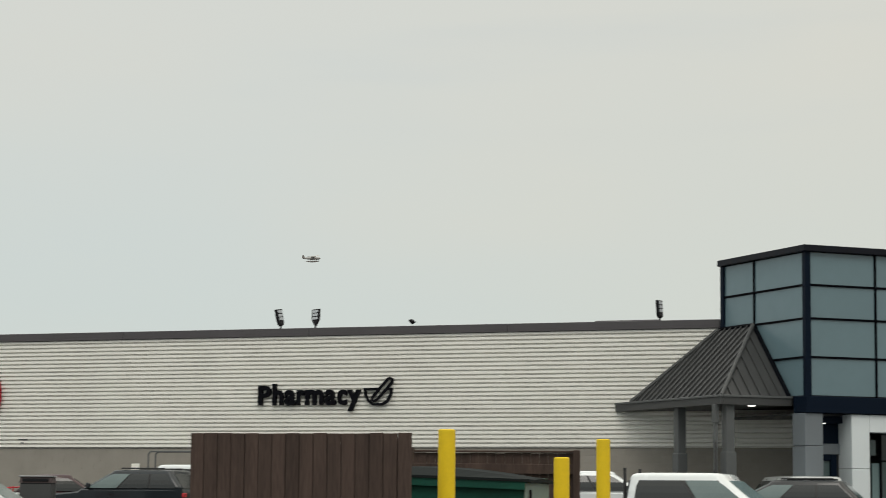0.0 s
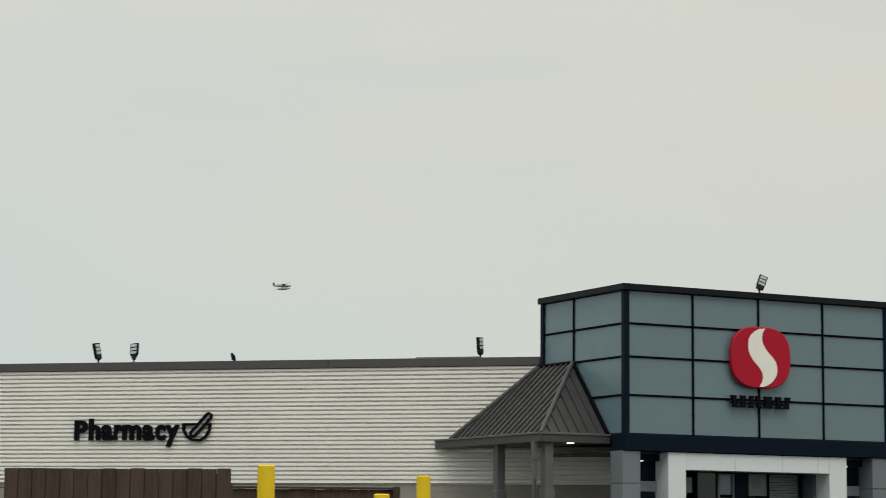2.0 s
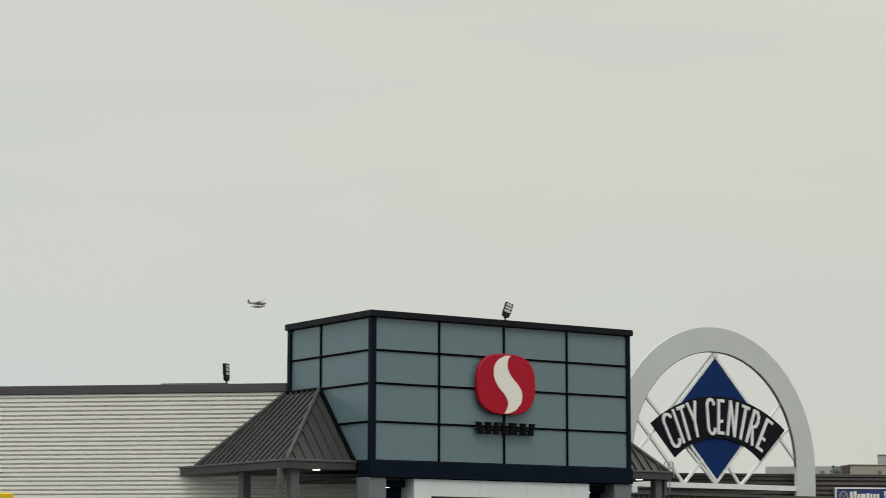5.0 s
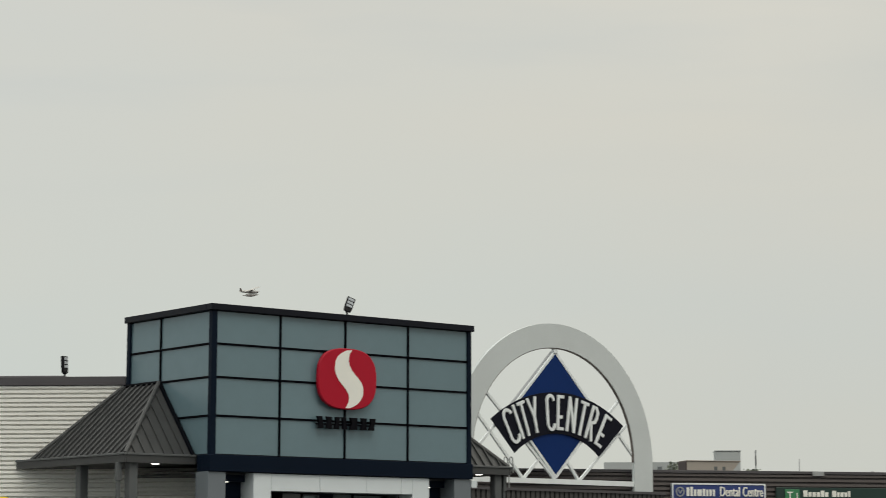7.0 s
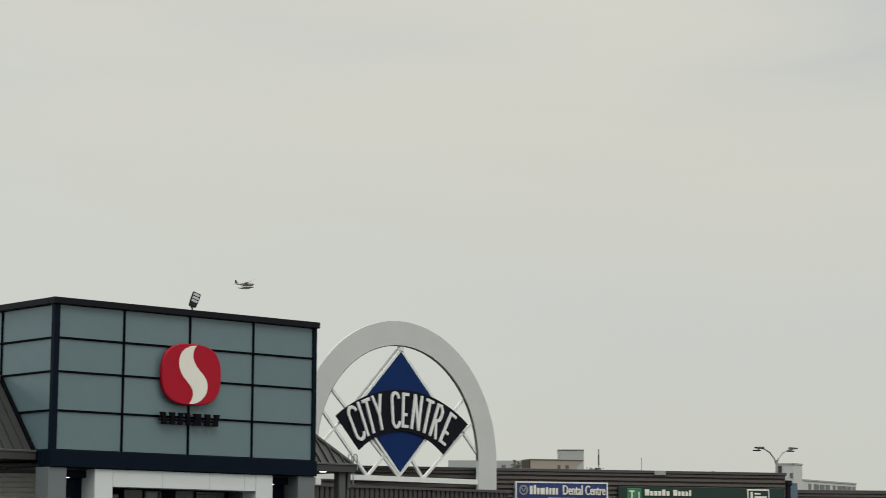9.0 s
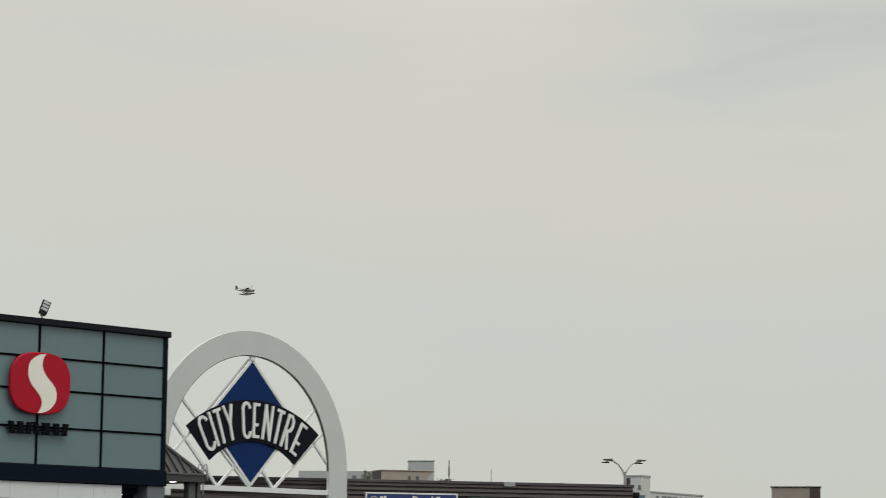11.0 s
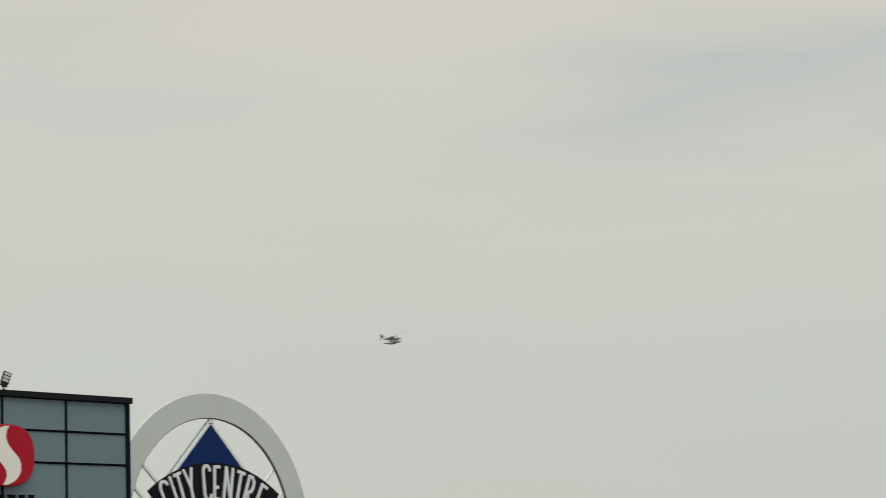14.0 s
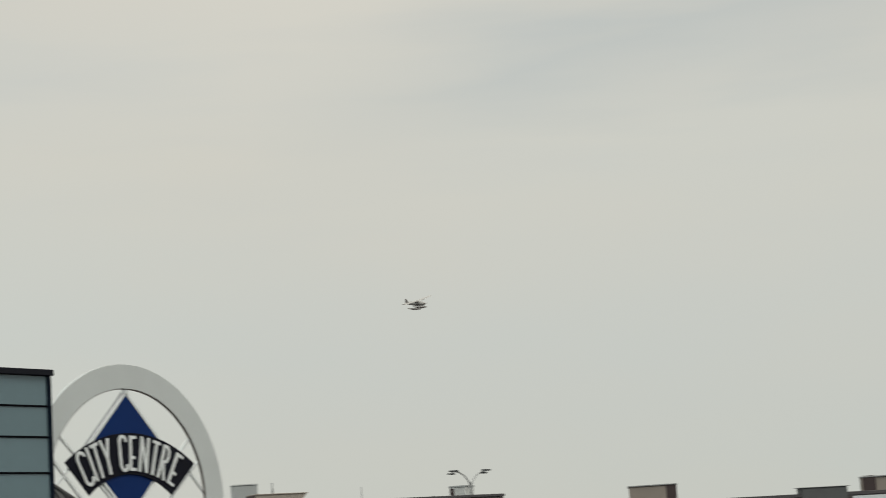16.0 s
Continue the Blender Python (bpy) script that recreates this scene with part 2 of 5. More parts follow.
# ---- mesh helpers ----
def part(name, bm, mat, parent=None, label=""):
    me = bpy.data.meshes.new(name)
    bmesh.ops.recalc_face_normals(bm, faces=bm.faces)
    bm.to_mesh(me)
    bm.free()
    me.materials.append(mat)
    ob = new(name, me)
    if parent is not None:
        ob.parent = parent
    return tagged(ob, label) if label else ob


def box(x0, x1, y0, y1, z0, z1, bevel=0.0, bm=None):
    b = bmesh.new()
    bmesh.ops.create_cube(b, size=1.0)
    for v in b.verts:
        v.co = Vector((x0 + (v.co.x + 0.5) * (x1 - x0), y0 + (v.co.y + 0.5) * (y1 - y0), z0 + (v.co.z + 0.5) * (z1 - z0)))
    if bevel:
        bmesh.ops.bevel(b, geom=b.edges[:], offset=bevel, segments=1, affect="EDGES")
    return merge(bm, b)


def merge(bm, b):
    if bm is None:
        return b
    me = bpy.data.meshes.new("tmp")
    b.to_mesh(me)
    b.free()
    bm.from_mesh(me)
    bpy.data.meshes.remove(me)
    return bm


def rod(p0, p1, r, seg=10, bm=None, r2=None):
    b = bmesh.new()
    p0, p1 = Vector(p0), Vector(p1)
    d = p1 - p0
    bmesh.ops.create_cone(b, cap_ends=True, segments=seg, radius1=r, radius2=r if r2 is None else r2, depth=d.length)
    m = Matrix.Translation((p0 + p1) / 2) @ d.to_track_quat("Z", "Y").to_matrix().to_4x4()
    bmesh.ops.transform(b, matrix=m, verts=b.verts)
    return merge(bm, b)


def bar(p0, p1, w, d, bm=None, bevel=0.0):
    """A straight bar of section w x d between two points of an upright plane (d: along y)."""
    p0, p1 = Vector(p0), Vector(p1)
    b = box(-w / 2, w / 2, -d / 2, d / 2, -(p1 - p0).length / 2, (p1 - p0).length / 2, bevel)
    ang = math.atan2(p1.x - p0.x, p1.z - p0.z)
    bmesh.ops.transform(b, matrix=Matrix.Translation((p0 + p1) / 2) @ Matrix.Rotation(ang, 4, "Y"), verts=b.verts)
    return merge(bm, b)


def plate(pts, y0, y1, bm=None, bevel=0.0):
    """An outline of (x, z) points, extruded from y0 to y1."""
    b = bmesh.new()
    vs = [b.verts.new((x, y0, z)) for x, z in pts]
    f = b.faces.new(vs)
    e = bmesh.ops.extrude_face_region(b, geom=[f])
    for v in e["geom"]:
        if isinstance(v, bmesh.types.BMVert):
            v.co.y = y1
    if bevel:
        bmesh.ops.bevel(b, geom=[x for x in b.edges if abs(x.verts[0].co.y - x.verts[1].co.y) < 1e-6], offset=bevel, segments=1, affect="EDGES")
    return merge(bm, b)


def solid(verts, faces, bm=None):
    b = bmesh.new()
    vs = [b.verts.new(v) for v in verts]
    for f in faces:
        b.faces.new([vs[i] for i in f])
    return merge(bm, b)


def loft(rings, bm=None, caps=True):
    """Skin over rings of equally many points."""
    b = bmesh.new()
    vs = [[b.verts.new(p) for p in r] for r in rings]
    n = len(rings[0])
    for a, c in zip(vs, vs[1:]):
        for i in range(n):
            b.faces.new((a[i], a[(i + 1) % n], c[(i + 1) % n], c[i]))
    if caps:
        b.faces.new(vs[0])
        b.faces.new(vs[-1])
    return merge(bm, b)


def thing(name, m, label, category, group="", kind=""):
    ob = new(name)
    ob.matrix_world = m
    return tagged(ob, label, category, group, kind)


def lettering(text, width, height, depth, bold=0.0):
    """The text as a mesh that fills width x height, standing in the x-z plane, facing -y."""
    cu = bpy.data.curves.new("text", "FONT")
    cu.body, cu.extrude, cu.resolution_u, cu.offset = text, 0.05, 3, bold
    tmp = bpy.data.objects.new("text", cu)
    scene.collection.objects.link(tmp)
    me = bpy.data.meshes.new_from_object(tmp.evaluated_get(bpy.context.evaluated_depsgraph_get()))
    bpy.data.objects.remove(tmp)
    b = bmesh.new()
    b.from_mesh(me)
    bpy.data.meshes.remove(me)
    lo = [min(v.co[i] for v in b.verts) for i in range(3)]
    hi = [max(v.co[i] for v in b.verts) for i in range(3)]
    for v in b.verts:
        x, y, z = ((v.co[i] - lo[i]) / (hi[i] - lo[i]) for i in range(3))
        v.co = Vector((x * width, -z * depth, y * height))
    return b


def shift(bm, x=0.0, y=0.0, z=0.0):
    bmesh.ops.translate(bm, vec=(x, y, z), verts=bm.verts)
    return bm


def stroke(line, half, y0, y1, bm=None):
    """A band of even width along a line of (x, z) points, mitred at its corners."""
    pts = [Vector(p) for p in line]
    left, right = [], []
    for i, p in enumerate(pts):
        d0 = (p - pts[i - 1]).normalized() if i else (pts[1] - p).normalized()
        d1 = (pts[i + 1] - p).normalized() if i + 1 < len(pts) else d0
        n0, n1 = Vector((-d0.y, d0.x)), Vector((-d1.y, d1.x))
        m = (n0 + n1).normalized()
        m = m * half / max(m.dot(n0), 0.45)
        left.append((p.x + m.x, p.y + m.y))
        right.append((p.x - m.x, p.y - m.y))
    return plate(left + right[::-1], y0, y1, bm)


def rise(y):
    """Height of the lot: level near by, then a gentle slope up to the shops."""
    s = min(max((y - 40.0) / 26.0, 0.0), 1.0)
    return 0.6 * s


# ---- ground ----
def make_ground():
    ys = [-3000, -50, 0, 20, 40, 48, 57, 66, 100, 300, 4000]
    xs = [-3000, -60, -20, 0, 20, 60, 3000]
    b = bmesh.new()
    g = [[b.verts.new((x, y, rise(y))) for x in xs] for y in ys]
    for i in range(len(ys) - 1):
        for j in range(len(xs) - 1):
            b.faces.new((g[i][j], g[i][j + 1], g[i + 1][j + 1], g[i + 1][j]))
    tagged(part("ground", b, ASPHALT), "grey asphalt parking lot rising gently to the shops", "ground", kind="structure")


make_ground()
G = EYE - (EYE - 0.6) / K   # the shop floor, in the plan's own scale


# ---- shop wing with the ribbed wall ----
WALL_AT = SITE @ pose(7.471, 58.323, 0, 0, 0, -20.2)


def ribbed(x0, x1, z0, z1, y, pitch, groove, deep, slant=0.006):
    """Ribbed cladding: long horizontal folds, facing -y."""
    n = round((z1 - z0) / pitch)
    pitch = (z1 - z0) / n
    prof = []
    for i in range(n):
        z = z0 + i * pitch
        prof += [(y + deep, z), (y + deep, z + groove), (y, z + groove + slant), (y, z + pitch - slant)]
    prof.append((y + deep, z1))
    b = bmesh.new()
    a = [b.verts.new((x0, p, q)) for p, q in prof]
    c = [b.verts.new((x1, p, q)) for p, q in prof]
    for i in range(len(prof) - 1):
        b.faces.new((a[i], c[i], c[i + 1], a[i + 1]))
    return b


def make_store():
    s = thing("store_building", WALL_AT, "long low store with cream ribbed metal siding over taupe block", "building")
    core = part("block_wall", box(-60, 2.2, 0.006, 0.4, G - 0.3, 2.93), BLOCK, s, "taupe painted concrete block base wall")
    # blocks in running bond; the row along the entrance one by one, the rest in one mesh
    proto = bpy.data.meshes.new("block")
    b = box(0.002, 0.404, 0.0, 0.05, 0.002, 0.200, 0.003)
    b.to_mesh(proto)
    b.free()
    proto.materials.append(BLOCK)
    z, row = 2.93 - 0.202, 0
    quads, faces = [], []
    while z > G - 0.1:
        x = 2.2 - 0.406 - (0.203 if row % 2 else 0.0)
        while x > -60:
            if x > -9.5 and z > 1.2:
                ob = new("block", proto)
                ob.parent = core
                ob.location = (x, 0.0, z)
            elif x > -26:
                k = len(quads)
                x0, x1, z0, z1 = x + 0.002, x + 0.404, z + 0.002, z + 0.200
                quads += [(x0, 0.0, z0), (x1, 0.0, z0), (x1, 0.0, z1), (x0, 0.0, z1), (x0, 0.05, z0), (x1, 0.05, z0), (x1, 0.05, z1), (x0, 0.05, z1)]
                faces += [(k, k + 1, k + 2, k + 3), (k, k + 1, k + 5, k + 4), (k + 1, k + 2, k + 6, k + 5), (k + 2, k + 3, k + 7, k + 6), (k + 3, k, k + 4, k + 7)]
            x -= 0.406
        z -= 0.202
        row += 1
    me = bpy.data.meshes.new("blockwork")
    me.from_pydata(quads, [], faces)
    me.materials.append(BLOCK)
    ob = new("blockwork", me)
    ob.parent = core
    tagged(ob, kind="stuff")
    part("backing_wall", box(-60, 0.1, 0.08, 0.4, 2.935, 6.2), TRIMGREY, s)
    # siding in lapped sheets
    xs = [-60, -50, -41, -32, -26, -20, -14, -8.2, -2.4, 0.1]
    for x0, x1 in zip(xs, xs[1:]):
        part("siding_sheet", ribbed(x0, x1, 2.94, 6.15, -0.05, 0.1189, 0.020, 0.09, 0.018), SIDING, s, "cream horizontally ribbed metal siding")
    part("siding_return", ribbed(0.1, 2.2, 2.94, 3.95, -0.05, 0.1189, 0.020, 0.09, 0.018), SIDING, s)
    for x0, x1 in zip(range(-60, 0, 6), range(-54, 6, 6)):
        part("parapet_cap", box(x0, min(x1, 0.02) - 0.004, -0.10, 0.5, 6.14, 6.375, 0.012), CAP, s, "charcoal metal parapet flashing")
    part("roof", box(-60, 0.0, 0.5, 26, 5.9, 6.1), ROOFING, s)
    part("rear_wall", box(-60, 0.0, 26, 26.3, G, 6.3), BLOCK, s)
    # scuffs in the cladding
    for x0, x1, z in ((-21.48, -21.17, 3.19), (-21.42, -21.30, 3.085)):
        part("scuff", box(x0, x1, -0.056, -0.046, z, z + 0.03, 0.003), TRIMGREY, s, "dark tear in the siding")
    return s


make_store()


def make_roof_hatch():
    t = thing("roof_hatch", WALL_AT @ pose(-2.7, 0.9, 6.1), "low grey metal curb and hatch behind the parapet", "roof unit")
    part("curb", box(-0.85, 0.85, -0.4, 0.4, 0.0, 0.29, 0.02), GALV, t)
    part("lid", box(-0.95, 0.9, -0.45, 0.45, 0.295, 0.35, 0.02), CAP, t)


make_roof_hatch()


def make_pharmacy_sign():
    t = thing("pharmacy_sign", WALL_AT @ pose(-13.55, -0.035, 4.17), "black raised letters with a mortar and pestle outline on cream siding", "sign")
    x = 0.0
    # x extents of the letters, heights above the baseline
    spec = [("P", 0.0, 0.36, 0.0, 0.55), ("h", 0.43, 0.31, 0.0, 0.60), ("a", 0.80, 0.31, -0.01, 0.42), ("r", 1.17, 0.22, 0.0, 0.42), ("m", 1.42, 0.53, 0.0, 0.42),
            ("a", 2.01, 0.31, -0.01, 0.42), ("c", 2.38, 0.27, -0.01, 0.42), ("y", 2.68, 0.38, -0.18, 0.41)]
    for ch, x, w, z0, z1 in spec:
        part("letter", shift(lettering(ch, w * 1.04 + 0.02, z1 - z0 + 0.02, 0.10, 0.036), x * 1.036, -0.02, z0 - 0.01), BLACKSIGN, t)
    # mortar and pestle: thick outlines
    bowl = [(3.31, 0.45), (3.33, 0.26), (3.44, 0.08), (3.57, 0.0), (3.84, 0.0), (3.98, 0.08), (4.09, 0.26), (4.12, 0.45)]
    part("bowl_outline", stroke(bowl, 0.034, -0.115, -0.025), BLACKSIGN, t)
    part("bowl_rim", stroke([(3.29, 0.43), (3.68, 0.43)], 0.03, -0.112, -0.022), BLACKSIGN, t)
    part("bowl_rim", stroke([(4.00, 0.43), (4.15, 0.43)], 0.03, -0.112, -0.022), BLACKSIGN, t)
    pest = [(3.62, 0.30), (3.53, 0.19), (3.53, 0.12), (3.60, 0.09), (3.68, 0.13), (4.14, 0.62), (4.14, 0.70), (4.07, 0.74), (3.99, 0.70), (3.60, 0.27)]
    part("pestle_outline", stroke(pest, 0.03, -0.118, -0.028), BLACKSIGN, t)


make_pharmacy_sign()


def rounded_disc(w, h, n=40, e=2.7):
    return [(w / 2 * math.copysign(abs(math.cos(a)) ** (2 / e), math.cos(a)), h / 2 * math.copysign(abs(math.sin(a)) ** (2 / e), math.sin(a))) for a in (2 * math.pi * i / n for i in range(n))]


def swoosh(w, h):
    """A white wave that crosses the disc from top to bottom."""
    left = [(0.067, 0.475), (-0.03, 0.465), (-0.115, 0.416), (-0.175, 0.36), (-0.21, 0.285), (-0.222, 0.20), (-0.22, 0.117), (-0.19, 0.03), (-0.144, -0.05), (-0.085, -0.115), (-0.03, -0.18), (0.01, -0.25), (0.022, -0.32), (0.005, -0.40), (-0.04, -0.48)]
    right = [(0.02, -0.478), (0.096, -0.45), (0.16, -0.41), (0.21, -0.35), (0.25, -0.28), (0.262, -0.21), (0.26, -0.14), (0.24, -0.07), (0.19, 0.005), (0.125, 0.07), (0.07, 0.14), (0.03, 0.21), (0.01, 0.28), (0.012, 0.35), (0.03, 0.42)]
    return [(x * w, z * h) for x, z in left + right]


def make_round_sign(m, w, h, label):
    t = thing("round_store_sign", m, label, "sign")
    part("sign_box", plate(rounded_disc(w, h), -0.16, -0.04, bevel=0.02), RED, t, "red rounded sign box")
    part("wave", plate(swoosh(w, h), -0.172, -0.162), SIGNWHITE, t, "white wave across the red sign")
    part("mount", box(-0.3 * w, 0.3 * w, -0.04, 0.0, -0.3 * h, 0.3 * h), MULLION, t)
    return t


make_round_sign(WALL_AT @ pose(-23.03, -0.045, 4.53), 1.9, 1.55, "large red round sign with a white wave on siding")


def make_floodlight(m, label, lean=0.0, taper=0.0, tilt=-12):
    """A flat floodlight on a short stem: three rows of cells in a black frame."""
    t = thing("floodlight", m, label, "floodlight", "roof floodlights")
    part("stem", rod((0, 0, 0), (0, 0, 0.13), 0.022, 8), BLACKCAST, t)
    part("foot", rod((0, 0, 0), (0, 0, 0.02), 0.06, 10), BLACKCAST, t)
    head = part("housing", plate([(-0.04 - 0.055 * (1 - taper), 0.0), (0.04 + 0.055 * (1 - taper), 0.0), (0.112, 0.13), (0.112, 0.40), (-0.112, 0.40), (-0.112, 0.13)], -0.04, 0.04, bevel=0.008), BLACKCAST, t)
    head.matrix_local = pose(0, 0, 0.11, tilt, lean, 0)
    part("knuckle", box(-0.035, 0.035, -0.05, 0.05, -0.03, 0.05, 0.01), BLACKCAST, head)
    for i in range(3):
        part("lens", box(-0.085, 0.085, -0.052, -0.042, 0.115 + 0.092 * i, 0.185 + 0.092 * i, 0.003), LEDCELL, head)
    return t


make_floodlight(WALL_AT @ pose(-13.02, 0.2, 6.375, 0, 0, 76) @ Matrix.Scale(1.15, 4), "black floodlight with three pale cells on the parapet", -7, 0.0, -9)
make_floodlight(WALL_AT @ pose(-11.93, 0.2, 6.375, 0, 0, -8) @ Matrix.Scale(1.12, 4), "black floodlight with a tapered neck on the parapet", -5, 1.0)
make_floodlight(WALL_AT @ pose(-1.73, 0.2, 6.375, 0, 0, 76) @ Matrix.Scale(1.12, 4), "black floodlight on the parapet close to the tower", -1, 0.0, -3)


# ---- glazed entrance tower ----
TOWER_AT = SITE @ pose(9.08, 54.25, 0, 0, 0, 23.0)
TW, TD = 8.36, 4.15
US = [0.09, 2.07, 4.13, 6.21, 8.27]          # pane edges along the front
ZS = [4.15, 5.12, 6.09, 6.93, 7.77]          # pane edges upwards
VS = [0.12, 2.50, 4.02]                      # pane edges along the sides


def make_tower():
    s = thing("entrance_tower", TOWER_AT, "glazed grey-green entrance tower with black mullions over a white portal", "building")
    part("core", box(0.12, TW - 0.12, 0.12, TD, 4.0, 7.7), DARKP, s)
    for i in range(4):
        for j in range(4):
            part("pane", box(US[i] + 0.02, US[i + 1] - 0.02, 0.03, 0.06, ZS[j] + 0.02, ZS[j + 1] - 0.02), GLASS, s)
    for side, x0, x1 in (("l", 0.03, 0.06), ("r", TW - 0.06, TW - 0.03)):
        for i in range(2):
            for j in range(4):
                part("pane", box(x0, x1, VS[i] + 0.02, VS[i + 1] - 0.02, ZS[j] + 0.02, ZS[j + 1] - 0.02), GLASS, s)
    for u in US[1:4]:
        part("mullion", box(u - 0.028, u + 0.028, -0.01, 0.07, 4.15, 7.77, 0.006), MULLION, s)
    for z in ZS[1:4]:
        part("transom", box(0.1, TW - 0.1, -0.006, 0.065, z - 0.026, z + 0.026, 0.006), MULLION, s)
    for x0, x1 in ((-0.01, 0.07), (TW - 0.07, TW + 0.01)):
        part("mullion", box(x0, x1, 2.5 - 0.028, 2.5 + 0.028, 4.15, 7.77, 0.006), MULLION, s)
        for z in ZS[1:4]:
            part("transom", box(x0 + 0.004, x1 - 0.004, 0.1, TD - 0.05, z - 0.026, z + 0.026, 0.006), MULLION, s)
    for x0, x1, y0, y1 in ((-0.03, 0.13, -0.03, 0.13), (TW - 0.11, TW + 0.02, -0.03, 0.12), (-0.03, 0.10, TD - 0.14, TD + 0.02), (TW - 0.1, TW + 0.02, TD - 0.14, TD + 0.02)):
        part("corner_post", box(x0, x1, y0, y1, 4.12, 7.78, 0.01), NAVY, s)
    # roof edge, in four lengths, and the roof
    part("cornice", box(-0.10, TW + 0.07, -0.10, 0.16, 7.765, 7.93, 0.012), EDGE, s, "black metal roof edge")
    part("cornice", box(-0.10, 0.16, 0.165, TD + 0.05, 7.765, 7.928, 0.012), EDGE, s, "black metal roof edge")
    part("cornice", box(TW - 0.16, TW + 0.07, 0.165, TD + 0.05, 7.765, 7.928, 0.012), EDGE, s, "black metal roof edge")
    part("roof", box(0.1, TW - 0.1, 0.1, TD, 7.6, 7.76), ROOFING, s)
    part("rear_mass", box(1.8, TW - 0.15, TD + 0.02, TD + 6, G, 6.0), TRIMGREY, s)
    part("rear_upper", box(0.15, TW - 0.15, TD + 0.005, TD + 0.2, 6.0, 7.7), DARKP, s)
    # dark belt under the glass
    part("belt", box(-0.06, TW + 0.05, -0.06, 0.4, 3.73, 4.145, 0.012), NAVY, s, "dark navy metal belt under the glazing")
    part("belt", box(-0.055, 0.3, 0.405, 0.55, 3.73, 4.14, 0.012), NAVY, s)
    part("belt", box(TW - 0.3, TW + 0.045, 0.405, TD, 3.73, 4.14, 0.012), NAVY, s)
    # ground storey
    # soffit and back wall take the near-black shade colour
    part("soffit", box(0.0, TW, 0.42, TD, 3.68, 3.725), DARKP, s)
    part("rear_wall", box(1.7, TW, TD - 0.6, TD - 0.45, G, 3.675), DARKP, s)
    for x0, x1 in ((-0.06, 0.46), (7.80, TW + 0.03)):
        part("corner_column", box(x0, x1, 0.0, 0.6, G, 2.9, 0.012), GREYP, s, "grey panelled column")
        part("corner_column", box(x0, x1, 0.0, 0.6, 2.912, 3.725, 0.012), GREYP, s, "grey panelled column")
    for x0, x1 in ((0.47, 1.32), (6.96, 7.79)):
        part("recess_panel", box(x0, x1, 0.62, 0.66, 2.95, 3.675), NAVY, s)
        part("recess_head", box(x0, x1, 0.42, 0.61, 3.50, 3.672), NAVY, s)
        part("recess_beam", box(x0, x1, 0.55, 0.61, 2.72, 2.99, 0.01), GREYP, s)
        part("recess_glass", box(x0 + 0.06, x1 - 0.28, 0.62, 0.65, G, 2.55), DOORPALE, s)
        part("recess_post", box(x1 - 0.27, x1 - 0.10, 0.56, 0.66, G, 2.715, 0.006), NAVY, s)
        part("recess_rail", box(x0, x1 - 0.275, 0.57, 0.65, 2.56, 2.715, 0.006), NAVY, s)
        part("downlight", rod((x0 + 0.33, 0.50, 3.485), (x0 + 0.33, 0.50, 3.499), 0.05, 14), DOWNLIGHT, s)
    for x0, x1 in ((1.31, 1.845), (6.385, 6.95)):
        part("portal_jamb", box(x0, x1, 0.02, 0.62, G, 2.36, 0.008), WHITEP, s, "white panelled portal")
        part("portal_jamb", box(x0, x1, 0.02, 0.62, 2.366, 3.715, 0.008), WHITEP, s, "white panelled portal")
    for a, c in ((1.85, 3.36), (3.366, 4.86), (4.866, 6.01), (6.016, 6.38)):
        part("portal_head", box(a, c, 0.022, 0.62, 3.275, 3.713, 0.008), WHITEP, s, "white panelled portal")
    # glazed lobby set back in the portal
    # closed lining, coloured near-black for the dim inside
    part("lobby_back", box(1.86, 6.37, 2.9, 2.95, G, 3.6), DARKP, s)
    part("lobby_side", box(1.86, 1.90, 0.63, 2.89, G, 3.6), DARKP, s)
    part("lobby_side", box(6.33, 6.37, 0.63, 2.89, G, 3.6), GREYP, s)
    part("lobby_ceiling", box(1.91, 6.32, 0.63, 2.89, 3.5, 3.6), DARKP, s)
    # paler panes have a reflection painted in as their base colour
    for a, c, z0, z1, mat in ((2.05, 2.34, 2.70, 3.12, DOORPALE), (2.44, 2.62, 2.72, 3.12, DOORPALE), (2.05, 2.34, G, 2.62, DOORPALE), (2.50, 2.72, G, 2.52, DOORPALE), (2.80, 3.36, 2.60, 3.26, DOORGLASS), (2.80, 3.36, G, 2.56, DOORPALE),
                              (3.46, 3.86, 2.70, 3.20, DOORPALE), (3.46, 3.86, G, 2.62, DOORGLASS), (4.42, 5.00, 2.68, 3.26, LOBBYGREY), (4.42, 5.00, G, 2.63, LOBBYGREY), (5.06, 6.06, G, 2.60, LOBBYGREY)):
        part("lobby_pane", box(a, c, 0.905, 0.93, z0, z1), mat, s)
    for u in (1.95, 2.39, 2.75, 5.03, 6.10):
        part("door_stile", box(u - 0.03, u + 0.03, 0.86, 0.90, G, 3.26, 0.006), MULLION, s)
    for u in (3.43, 3.89):
        part("door_stile", box(u - 0.025, u + 0.025, 0.84, 0.90, G, 3.24, 0.006), GREYP, s, "grey metal door frame")
    part("door_head", box(3.456, 3.864, 0.845, 0.895, 3.20, 3.24, 0.006), GREYP, s)
    part("door_header", box(3.456, 3.864, 0.85, 0.895, 2.63, 2.69, 0.006), MULLION, s)
    part("door_header", box(1.98, 2.36, 0.862, 0.895, 2.63, 2.69, 0.006), MULLION, s)
    part("dark_panel", box(3.93, 4.38, 0.89, 0.93, G, 3.26), NAVY, s)
